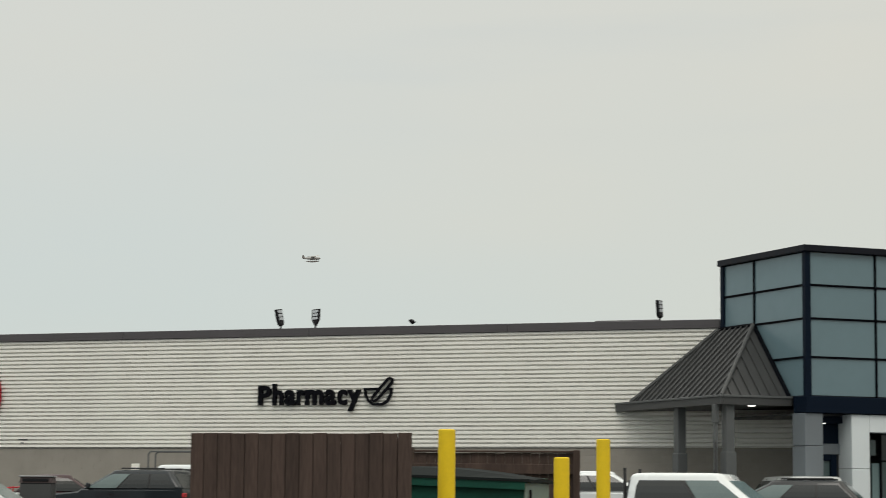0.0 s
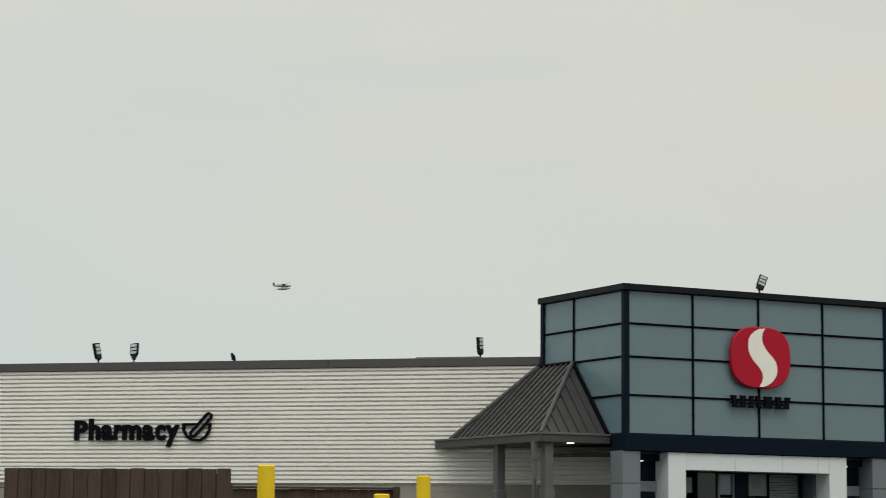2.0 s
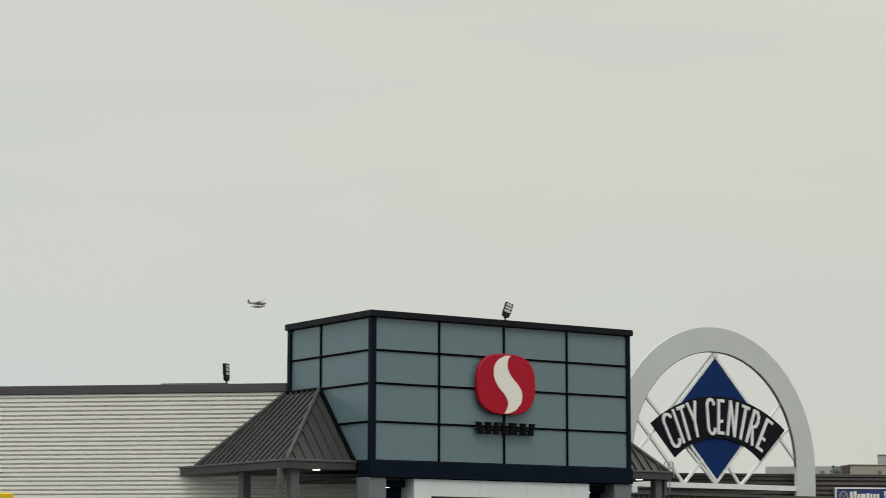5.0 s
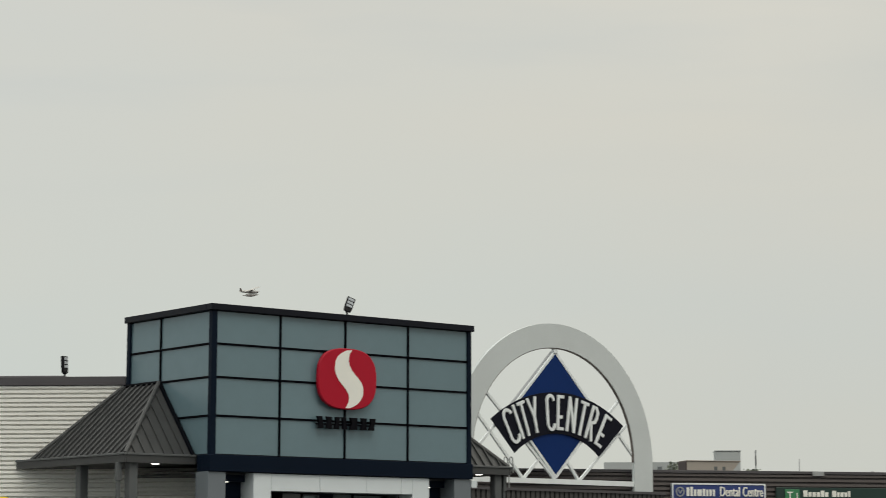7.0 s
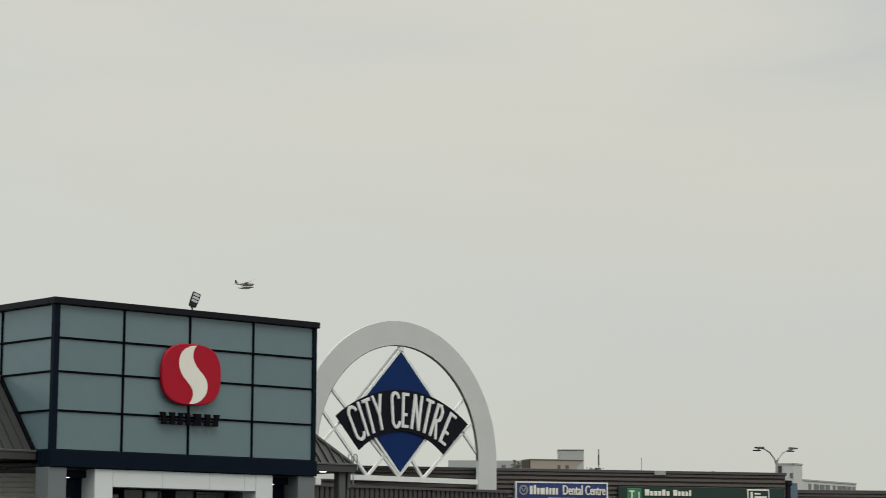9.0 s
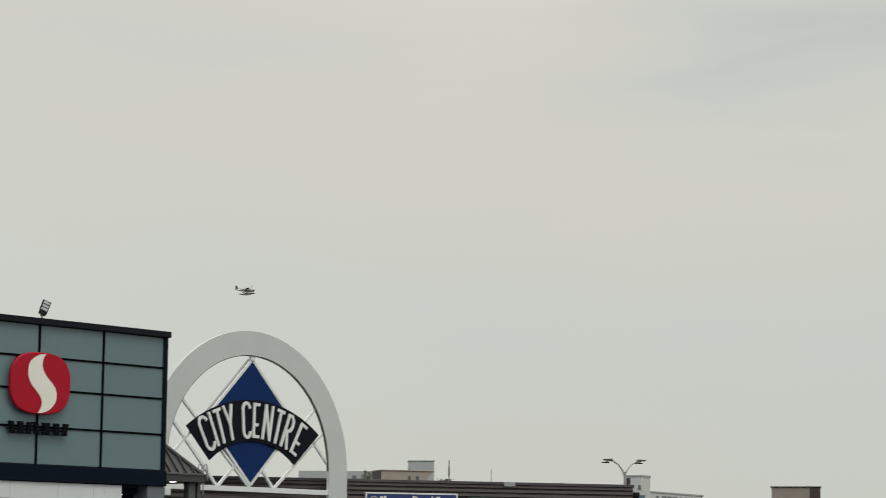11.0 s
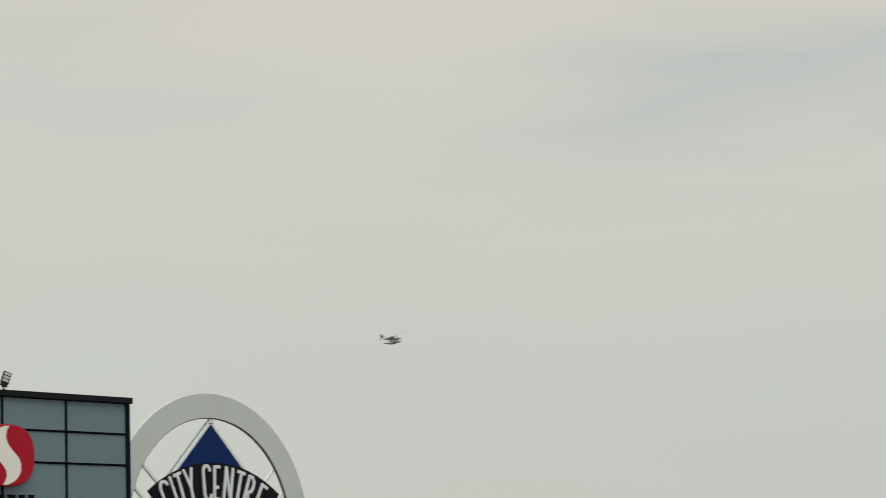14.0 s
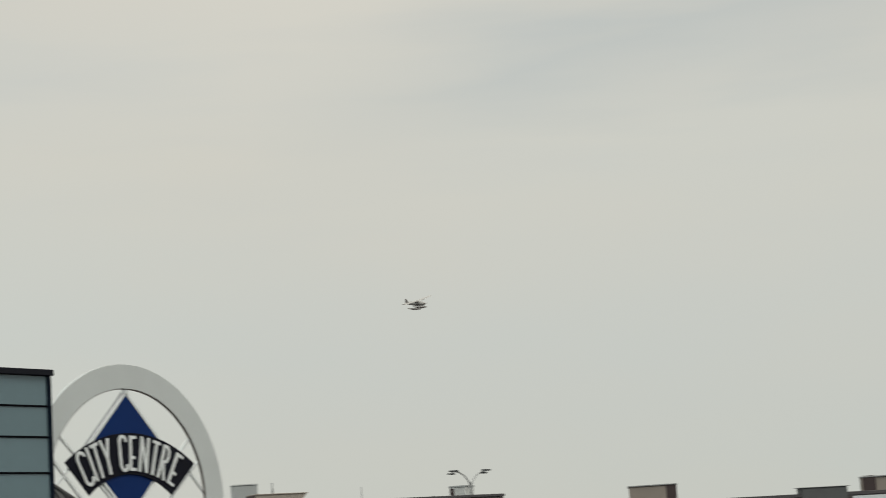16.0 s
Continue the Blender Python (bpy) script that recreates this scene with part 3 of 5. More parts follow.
    # a raised roller grille behind the end pane
    for i in range(9):
        part("grille_slat", box(5.07, 6.06, 0.955 + 0.004 * i, 0.985 + 0.004 * i, 2.63 + 0.07 * i, 2.692 + 0.07 * i, 0.008), LOBBYGREY, s)
    return s


make_tower()
make_round_sign(TOWER_AT @ pose(4.085, -0.01, 6.23), 1.89, 1.60, "red round sign with a white wave on the glazing")


def make_name_bars():
    """A black name under the round sign, kept as plain letter-sized blocks."""
    t = thing("name_sign", TOWER_AT @ pose(3.12, -0.01, 4.915), "row of plain black raised blocks under the red sign", "sign")
    x = 0.0
    for w, lean in ((0.25, 0.03), (0.27, 0.0), (0.22, -0.02), (0.22, 0.02), (0.36, 0.0), (0.27, 0.0), (0.26, -0.03)):
        # a leaning block with a notched side
        c = x + w / 2
        h = w * 0.34
        part("block", plate([(c - h + lean, 0.0), (c + h + lean, 0.0), (c + h * 0.8, 0.15), (c + h - lean, 0.31), (c - h - lean, 0.31), (c - h * 0.55, 0.15)], -0.15, -0.07, bevel=0.008), BLACKSIGN, t)
        x += w + 0.012
    part("rail", box(0.05, x - 0.05, -0.06, 0.0, 0.10, 0.14), MULLION, t)


make_name_bars()
make_floodlight(TOWER_AT @ pose(4.20, 0.05, 7.93, 0, 0, -20), "black floodlight leaning over the tower roof edge", 22)


# ---- lean-to canopies beside the tower ----
EZ = 4.12


def make_canopy(mirror):
    k = -1 if mirror else 1
    m = TOWER_AT @ (pose(TW, 0, 0) if mirror else pose(0, 0, 0))
    t = thing("entry_canopy", m, "dark standing-seam hipped canopy on grey posts beside the tower", "canopy", "entry canopies")

    def P(u, v, z):
        return (k * u, v, z)
    tip, front, back, end, peak, top = -2.0, 0.75, 5.55, 6.32, 2.50, 6.07
    A, B, C_, D_ = P(tip, front, EZ), P(tip, back, EZ), P(-0.02, 4.25, top), P(-0.02, peak, top)
    E = P(-0.02, front, EZ)
    th = 0.05
    dn = lambda p: (p[0], p[1], p[2] - th)
    part("side_slope", solid([A, B, C_, D_, dn(A), dn(B), dn(C_), dn(D_)], [(0, 1, 2, 3), (4, 5, 6, 7), (0, 1, 5, 4), (1, 2, 6, 5), (2, 3, 7, 6), (3, 0, 4, 7)]), SEAMROOF, t, "dark standing-seam metal slope")
    part("front_slope", solid([A, D_, E, dn(A), dn(D_), dn(E)], [(0, 1, 2), (3, 4, 5), (0, 1, 4, 3), (1, 2, 5, 4), (2, 0, 3, 5)]), SEAMROOF, t, "dark standing-seam metal slope")
    a, bb, c, d, e = (Vector(p) for p in (A, B, C_, D_, E))
    # seams run up each slope
    nrm = (bb - a).cross(d - a).normalized()
    if nrm.z < 0:
        nrm = -nrm

    def seam(p, q, nn):
        w = (q - p).cross(nn).normalized() * 0.015
        h = nn * 0.05
        part("seam", solid([p - w, p + w, p + w + h, p - w + h, q - w, q + w, q + w + h, q - w + h], [(0, 1, 2, 3), (4, 5, 6, 7), (0, 1, 5, 4), (1, 2, 6, 5), (2, 3, 7, 6), (3, 0, 4, 7)]), SEAMROOF, t)
    n = 17
    for i in range(1, n):
        v = front + (back - front) * i / n
        lo = Vector(P(tip, v, EZ))
        # upper end: on the hip, on the ridge, or on the rear verge
        if v < peak:
            f = (v - front) / (peak - front)
        elif v < 4.25:
            f = 1.0
        else:
            f = (back - v) / (back - 4.25)
        hi = Vector(P(tip + (-0.02 - tip) * f, v, EZ + (top - EZ) * f))
        if (hi - lo).length > 0.15:
            seam(lo, hi, nrm)
    n2 = (d - a).cross(e - a).normalized()
    if n2.z < 0:
        n2 = -n2
    for i in range(1, 7):
        u = tip + (-0.02 - tip) * i / 7
        f = i / 7
        lo = Vector(P(u, front, EZ))
        hi = Vector(P(u, front + (peak - front) * f, EZ + (top - EZ) * f))
        seam(lo, hi, n2)
    hipw = (nrm + n2).normalized()
    part("hip_cap", rod(a + hipw * 0.02, d + hipw * 0.02, 0.06, 8), TRIMGREY, t)
    part("verge_cap", rod(bb + nrm * 0.02, c + nrm * 0.02, 0.06, 8), TRIMGREY, t)
    part("wall_flashing", rod(Vector(P(-0.04, front, EZ + 0.02)), d + Vector((0, 0, 0.02)), 0.06, 8), MULLION, t)
    part("wall_flashing", rod(d + Vector((0, 0, 0.02)), c + Vector((0, 0, 0.02)), 0.05, 8), MULLION, t)
    # fascia boards and soffit
    x0, x1 = sorted((k * (tip - 0.06), k * tip))
    part("fascia", box(x0, x1, front - 0.06, end, EZ - 0.21, EZ + 0.03, 0.008), TRIMGREY, t, "brown-grey eave fascia")
    x0, x1 = sorted((k * (tip + 0.005), k * 0.0))
    part("fascia", box(x0, x1, front - 0.06, front, EZ - 0.21, EZ + 0.03, 0.008), TRIMGREY, t, "brown-grey eave fascia")
    part("gutter_lip", box(min(k * (tip - 0.09), k * tip), max(k * (tip - 0.09), k * tip), front - 0.09, end, EZ - 0.02, EZ + 0.035, 0.008), POSTGREY, t)
    part("gutter_lip", box(x0, x1, front - 0.09, front - 0.062, EZ - 0.02, EZ + 0.035, 0.008), POSTGREY, t)
    part("soffit", solid([P(tip, front, EZ - 0.2), P(0, front, EZ - 0.2), P(0, 4.2, EZ - 0.2), P(tip, end, EZ - 0.2), P(tip, front, EZ - 0.16), P(0, front, EZ - 0.16), P(0, 4.2, EZ - 0.16), P(tip, end, EZ - 0.16)],
                           [(0, 1, 2, 3), (4, 5, 6, 7), (0, 1, 5, 4), (1, 2, 6, 5), (2, 3, 7, 6), (3, 0, 4, 7)]), TRIMGREY, t, "dark soffit")
    for u, v in ((tip + 0.30, front + 0.20), (tip + 0.24, 3.30)):
        cx = k * u
        part("post", box(cx - 0.12, cx + 0.12, v - 0.12, v + 0.12, G, EZ - 0.2, 0.015), POSTGREY, t, "square grey painted post")
        part("post_base", box(cx - 0.15, cx + 0.15, v - 0.15, v + 0.15, G, 2.75, 0.015), POSTGREY, t)
    cx = k * (tip - 0.03)
    part("downpipe", box(cx - 0.045, cx + 0.045, front + 0.22, front + 0.31, G, EZ - 0.6, 0.008), POSTGREY, t)
    part("downpipe_offset", box(cx - 0.06, cx + 0.06, front + 0.18, front + 0.34, EZ - 0.65, EZ - 0.2, 0.01), POSTGREY, t)
    part("downlight", rod(P(-1.05, 0.9, EZ - 0.225), P(-1.05, 0.9, EZ - 0.202), 0.09, 14), DOWNLIGHT, t)
    return t


make_canopy(False)
make_canopy(True)


# ---- arched sign ----
ARCH_AT = SITE @ pose(21.87, 65.44, 0, 0, 0, 25.0)
AX, AZ0, RO, RI = -0.05, 4.62, 4.34, 3.50     # centre, springing, outer and inner radius


def make_arch():
    t = thing("arched_sign", ARCH_AT, "white arch framing a blue diamond and a dark curved banner", "sign")
    n = 48
    angles = [math.pi * i / n for i in range(n + 1)]
    ring = [(AX + RO * math.cos(a), AZ0 + RO * math.sin(a)) for a in angles]
    inner = [(AX + RI * math.cos(a), AZ0 + 0.08 + RI * math.sin(a)) for a in angles]
    rings = []
    for (xo, zo), (xi, zi) in zip([(ring[0][0], 2.9)] + ring + [(ring[-1][0], 2.9)], [(inner[0][0], 2.9)] + inner + [(inner[-1][0], 2.9)]):
        rings.append([(xo, -0.09, zo), (xo, 0.02, zo), (xi, 0.02, zi), (xi, -0.09, zi)])
    part("arch", loft(rings), ARCHWHITE, t, "pale grey rendered half-ring on straight legs")
    lining = []
    for xi, zi in inner:
        dx, dz = AX - xi, AZ0 - zi
        q = 0.025 / max(math.hypot(dx, dz), 0.01)
        lining.append([(xi + dx * 0.001, -0.075, zi + dz * 0.001), (xi + dx * 0.001, 0.01, zi + dz * 0.001), (xi + dx * q, 0.01, zi + dz * q), (xi + dx * q, -0.075, zi + dz * q)])
    part("arch_lining", loft(lining), ARCHEDGE, t, "dark brown inner edge of the arch")
    # blue diamond
    part("diamond", plate([(0.0, 7.99), (1.86, 6.12), (0.01, 4.22), (-1.85, 6.12)], -0.03, 0.03, bevel=0.008), BLUE, t, "royal blue diamond panel")
    edge = [(0.0, 8.07), (1.95, 6.12), (0.01, 4.13), (-1.94, 6.12)]
    for i in range(4):
        a, c = edge[i], edge[(i + 1) % 4]
        part("diamond_frame", bar((a[0], 0.0, a[1]), (c[0], 0.0, c[1]), 0.085, 0.06), STEEL, t, "white painted steel bar")
        # added grey bar: the white bar's outer side in shade, done by colour
        part("frame_shaded_side", bar((a[0] * 1.01, 0.10, a[1]), (c[0] * 1.01, 0.10, c[1]), 0.10, 0.12), POSTPALE, t, "shaded side of the white bar, as a grey bar")
    part("apex_bracket", box(-0.09, 0.09, -0.06, 0.06, 8.03, 8.24, 0.01), STEEL, t)
    # banner: between two arcs
    pts = []
    for i in range(21):
        a = radians(36.8 - 73.6 * i / 20)
        pts.append((0.10 - 4.78 * math.sin(a), 2.02 + 4.78 * math.cos(a)))
    for i in range(21):
        a = radians(-39.8 + 79.6 * i / 20)
        pts.append((0.04 - 2.85 * math.sin(a), 2.65 + 2.85 * math.cos(a)))
    part("banner", plate(pts, -0.08, -0.035), BANNER, t, "dark purple-black curved banner")
    # letters on the curve, tall and narrow, of thin strokes
    loop = [(0.0, 0.96), (0.5, 0.97), (0.9, 0.86), (0.95, 0.70), (0.8, 0.56), (0.05, 0.48)]
    shapes = {
        "C": [[(0.5 + 0.5 * math.cos(radians(q)), (0.78 if q <= 180 else 0.22) + 0.2 * math.sin(radians(q))) for q in range(10, 351, 20)]],
        "I": [[(0.5, 0.0), (0.5, 1.0)]],
        "T": [[(0.5, 0.0), (0.5, 0.96)], [(0.0, 0.95), (1.0, 0.95)]],
        "Y": [[(0.5, 0.0), (0.5, 0.45), (0.0, 1.0)], [(0.5, 0.45), (1.0, 1.0)]],
        "E": [[(1.0, 0.95), (0.05, 0.95), (0.05, 0.05), (1.0, 0.05)], [(0.05, 0.38), (0.8, 0.38)]],
        "N": [[(0.0, 0.0), (0.0, 1.0)], [(0.0, 0.98), (1.0, 0.02)], [(1.0, 0.0), (1.0, 1.0)]],
        "R": [[(0.0, 0.0), (0.0, 1.0)], loop, [(0.3, 0.5), (1.0, 0.0)]]}
    word = [("C", -28.6, 0.34), ("I", -24.3, 0.10), ("T", -20.2, 0.34), ("Y", -14.4, 0.36), ("C", -4.3, 0.30), ("E", 1.6, 0.25), ("N", 8.4, 0.30), ("T", 15.0, 0.34), ("R", 21.4, 0.27), ("E", 28.9, 0.28)]
    for ch, deg, w in word:
        b = None
        for n, line in enumerate(shapes[ch]):
            b = stroke([((x - 0.5) * w, (z - 0.5) * 1.12) for x, z in line], 0.048, -0.025 + 0.003 * n, 0.025, b)
        bmesh.ops.transform(b, matrix=Matrix.Rotation(radians(deg), 4, "Y"), verts=b.verts)
        part("letter", shift(b, 0.03 + 4.14 * math.sin(radians(deg)), -0.103, 2.02 + 4.14 * math.cos(radians(deg))), STEEL, t, "white narrow capital")
    # lattice of white bars
    for a, c in (((-2.95, 6.72), (0.0, 4.06)), ((-3.28, 6.02), (-1.37, 4.06)), ((-3.50, 4.75), (-2.35, 5.85)), ((-1.35, 4.06), (-0.25, 5.1)),
                 ((3.05, 6.85), (2.2, 6.05)), ((3.42, 6.08), (1.06, 4.06)), ((2.72, 5.68), (3.5, 4.9)), ((1.03, 4.06), (0.2, 5.0))):
        part("lattice_bar", bar((a[0], 0.02, a[1]), (c[0], 0.02, c[1]), 0.085, 0.07), STEEL, t)
    part("bottom_rail", bar((-3.6, 0.0, 4.0), (3.5, 0.0, 4.0), 0.16, 0.12), STEEL, t)
    return t


make_arch()


# ---- low link roof below the arch ----
def make_link():
    t = thing("link_canopy", ARCH_AT, "dark ribbed low fascia with a rounded end under the arch", "canopy")
    n = 12
    pts = [(-6.0, -1.0)] + [(3.7 + 0.8 * math.sin(math.pi / 2 * i / n), -1.0 + 1.6 * (1 - math.cos(math.pi / 2 * i / n))) for i in range(n + 1)]
    part("coping", loft([[(x, y - 0.06, 3.72), (x, y + 0.2, 3.72), (x, y + 0.2, 3.64), (x, y - 0.06, 3.64)] for x, y in pts]), CAP, t)
    bm = None
    for (x0, y0), (x1, y1) in zip(pts, pts[1:]):
        m = max(1, round(math.hypot(x1 - x0, y1 - y0) / 0.2))
        for i in range(m):
            f0, f1 = i / m, (i + 0.7) / m
            a, c = (x0 + (x1 - x0) * f0, y0 + (y1 - y0) * f0), (x0 + (x1 - x0) * f1, y0 + (y1 - y0) * f1)
            bm = solid([(a[0], a[1], 2.9), (c[0], c[1], 2.9), (c[0], c[1], 3.64), (a[0], a[1], 3.64), (a[0], a[1] + 0.05, 2.9), (c[0], c[1] + 0.05, 2.9), (c[0], c[1] + 0.05, 3.64), (a[0], a[1] + 0.05, 3.64)],
                       [(0, 1, 2, 3), (4, 5, 6, 7), (0, 1, 5, 4), (1, 2, 6, 5), (2, 3, 7, 6), (3, 0, 4, 7)], bm)
    part("ribs", bm, LINKRIB, t)
    part("core", box(-6.0, 3.9, -0.93, 2.5, 2.85, 3.63), LINKRIB, t)
    part("wall", box(-6.0, 3.9, 1.5, 1.8, G, 2.85), BLOCK, t)


make_link()


# ---- far wing with shop signs ----
FARTHER = Matrix.Translation((0, 0, EYE)) @ Matrix.Scale(1.09, 4) @ Matrix.Translation((0, 0, -EYE)) @ SITE
WING_AT = FARTHER @ pose(28.63, 61.68, 0, 0, 0, -3.0)


def make_wing():
    s = thing("shop_wing", WING_AT, "low shop wing clad in brown-grey ribbed metal", "building")
    part("fascia", ribbed(-14, 4.68, 2.9, 4.16, 0.0, 0.14, 0.05, 0.10), WINGRIB, s, "brown-grey ribbed metal fascia")
    part("fascia_core", box(-14, 4.66, 0.11, 0.5, 2.85, 4.15), WINGRIB, s)
    part("end_fascia", box(4.665, 4.70, 0.03, 9, 2.9, 4.14), WINGRIB, s)
    part("coping", box(-14, 4.72, -0.04, 0.5, 4.165, 4.255, 0.01), CAP, s)
    part("shop_front", box(-14, 4.6, 1.2, 1.4, G, 2.85), DARKP, s)
    part("roof", box(-14, 4.6, 0.5, 12, 3.9, 4.1), ROOFING, s)
    part("roof_patch", box(0.25, 0.62, -0.06, -0.042, 4.12, 4.25), GALV, s)
    part("corner_pipe", box(4.72, 4.86, -0.02, 0.2, 2.9, 3.96, 0.01), BLACKCAST, s)
    part("pipe_head", box(4.70, 4.90, -0.06, 0.24, 3.86, 4.02, 0.02), BLACKCAST, s)
    part("blue_panel", box(4.88, 5.25, 0.3, 0.4, 2.9, 3.95), material("faded_blue_panel", (0.10, 0.16, 0.22), 0.6), s)
    # lower row further on
    s2 = thing("far_shop_row", SITE @ pose(41.6, 76.8, 0, 0, 0, -12.0), "long low dark ribbed shop row farther off", "building")
    part("fascia", ribbed(-1.5, 40, 2.6, 4.14, 0.0, 0.17, 0.06, 0.05), WINGRIB, s2)
    part("fascia_core", box(-1.5, 40, 0.06, 0.5, 2.6, 4.13), WINGRIB, s2)
    part("coping", box(-1.5, 40, -0.05, 0.5, 4.145, 4.29, 0.01), CAP, s2)
    part("shop_front", box(-1.5, 40, 1.0, 1.2, G, 2.6), DARKP, s2)
    part("roof", box(-1.5, 40, 0.5, 14, 3.9, 4.1), ROOFING, s2)
    part("raised_parapet", box(13.5, 15.6, -0.12, 0.4, 4.0, 4.52, 0.02), POSTGREY, s2, "grey raised parapet with a pale cap")
    part("parapet_cap", box(13.4, 15.7, -0.16, 0.45, 4.525, 4.56, 0.01), GALV, s2)
    part("white_fascia", box(15.85, 40, -0.10, -0.055, 2.9, 4.10), WHITEP, s2, "white painted fascia")
    return s


make_wing()


def make_sign_board(m, w, h, mat, label, frame_mat=None):
    t = thing("sign_board", m, label, "sign")
    part("face", box(0, w, -0.12, -0.02, -h, 0, 0.008), mat, t)
    if frame_mat:
        for a in ((0, w, -0.14, -0.0, -0.045, 0.0), (0, w, -0.14, -0.0, -h - 0.0, -h + 0.045), (0, 0.045, -0.14, 0, -h + 0.046, -0.046), (w - 0.045, w, -0.14, 0, -h + 0.046, -0.046)):
            part("frame", box(*a), frame_mat, t)
    return t


def make_dental_sign():
    t = make_sign_board(WING_AT @ pose(-4.30, -0.01, 3.86), 2.98, 0.78, DENTALBLUE, "blue framed sign with white lettering for dental offices", STEEL)
    # the tooth mark: a ring with two strokes
    n = 18
    rings = []
    for i in range(n + 1):
        a = 2 * math.pi * i / n
        c, s = math.cos(a), math.sin(a)
        rings.append([(0.26 + 0.14 * c, -0.145, -0.26 + 0.15 * s), (0.26 + 0.14 * c, -0.122, -0.26 + 0.15 * s), (0.26 + 0.10 * c, -0.122, -0.26 + 0.11 * s), (0.26 + 0.10 * c, -0.145, -0.26 + 0.11 * s)])
    part("emblem", loft(rings, caps=False), GALV, t)
    part("emblem_stroke", bar((0.20, -0.135, -0.2), (0.26, -0.135, -0.31), 0.03, 0.02), GALV, t)
    part("emblem_stroke", bar((0.32, -0.135, -0.2), (0.26, -0.135, -0.31), 0.03, 0.02), GALV, t)
    # a name as plain bars, then the trade in letters
    x = 0.46
    for w, hh in ((0.12, 0.26), (0.11, 0.28), (0.11, 0.20), (0.17, 0.20), (0.11, 0.22), (0.10, 0.20), (0.11, 0.20), (0.10, 0.20)):
        part("name_bar", box(x, x + w - 0.03, -0.145, -0.122, -0.39, -0.39 + hh, 0.006), SIGNWHITE, t)
        x += w
    for word, x, w in (("Dental", 1.52, 0.62), ("Centre", 2.24, 0.64)):
        for d in (0.0, 0.014):
            b = lettering(word, w, 0.29, 0.022 + d)
            part("lettering", shift(b, x + d, -0.123, -0.39), SIGNWHITE, t)
    for i in range(6):
        part("small_bar", box(1.05 + 0.15 * i, 1.16 + 0.15 * i, -0.14, -0.122, -0.55, -0.48), SIGNWHITE, t)


def make_bank_sign():
    t = make_sign_board(WING_AT @ pose(-0.97, -0.01, 3.76), 5.55, 0.95, BANKGREEN, "dark green bank sign with pale bars and green square")
    part("square", box(0.27, 0.74, -0.15, -0.122, -0.50, -0.06, 0.006), LOGOGREEN, t, "bright green square mark")
    part("square_stroke", box(0.33, 0.52, -0.165, -0.152, -0.17, -0.13), SIGNWHITE, t)
    part("square_stroke", box(0.405, 0.445, -0.165, -0.152, -0.42, -0.171), SIGNWHITE, t)
    part("square_stroke", box(0.53, 0.67, -0.165, -0.152, -0.42, -0.385), SIGNWHITE, t)
    part("square_stroke", box(0.64, 0.675, -0.165, -0.152, -0.384, -0.17), SIGNWHITE, t)
    x = 0.86
    for w, hh in ((0.17, 0.19), (0.13, 0.14), (0.14, 0.14), (0.13, 0.14), (0.14, 0.19), (0.13, 0.14), (0.10, 0.0), (0.16, 0.19), (0.11, 0.14), (0.13, 0.14), (0.12, 0.14), (0.10, 0.18)):
        if hh:
            part("name_bar", box(x, x + w - 0.028, -0.145, -0.122, -0.28, -0.28 + hh, 0.006), SIGNWHITE, t)
        x += w
    part("underline", box(0.86, 4.15, -0.14, -0.122, -0.43, -0.395), LOGOGREEN, t)
    # machine symbol: a framed green plate with short bars
    part("symbol_frame", box(4.28, 5.03, -0.145, -0.122, -0.42, -0.04, 0.01), SIGNWHITE, t)
    part("symbol_plate", box(4.32, 4.99, -0.155, -0.146, -0.38, -0.08), BANKGREEN, t)
    part("symbol_stroke", box(4.38, 4.46, -0.165, -0.156, -0.33, -0.12), SIGNWHITE, t)
    part("symbol_stroke", box(4.52, 4.72, -0.165, -0.156, -0.2, -0.15), SIGNWHITE, t)
    part("symbol_stroke", box(4.52, 4.93, -0.165, -0.156, -0.31, -0.25), SIGNWHITE, t)


make_dental_sign()
make_bank_sign()


# ---- roof plant and distance ----
def spot(az, dist):
    return dist * math.sin(radians(az)), dist * math.cos(radians(az))


def make_rooftop_unit(x, y, w, d, z0, z1, turn, label, end=True, body=None):
    t = thing("rooftop_unit", SITE @ pose(x, y, z0, 0, 0, turn), label, "roof unit")
    h = z1 - z0
    part("cabinet", box(-w / 2, w / 2, -d / 2, d / 2, 0, h - 0.06, 0.02), body or TAN, t)
    part("lid", box(-w / 2 - 0.05, w / 2 + 0.05, -d / 2 - 0.05, d / 2 + 0.05, h - 0.055, h, 0.01), GALV, t)
    if end:
        part("louvre", box(w / 2 - 0.42, w / 2 + 0.012, -d / 2 - 0.015, d / 2 + 0.015, 0.05, h - 0.07), BROWNEND, t, "dark brown louvred end")
    return t


make_rooftop_unit(49.1, 76.6, 1.95, 1.4, 4.1, 5.03, -33, "tan rooftop unit with a dark louvred end")
u = make_rooftop_unit(59.45, 74.0, 2.2, 1.5, 4.1, 4.93, -40, "tan rooftop unit with a dark grille", False)
part("grille", box(-1.0, -0.45, -0.78, -0.755, 0.2, 0.85), BROWNEND, u)
part("grille", box(-1.12, -1.102, -0.7, 0.7, 0.1, 0.8), BROWNEND, u)


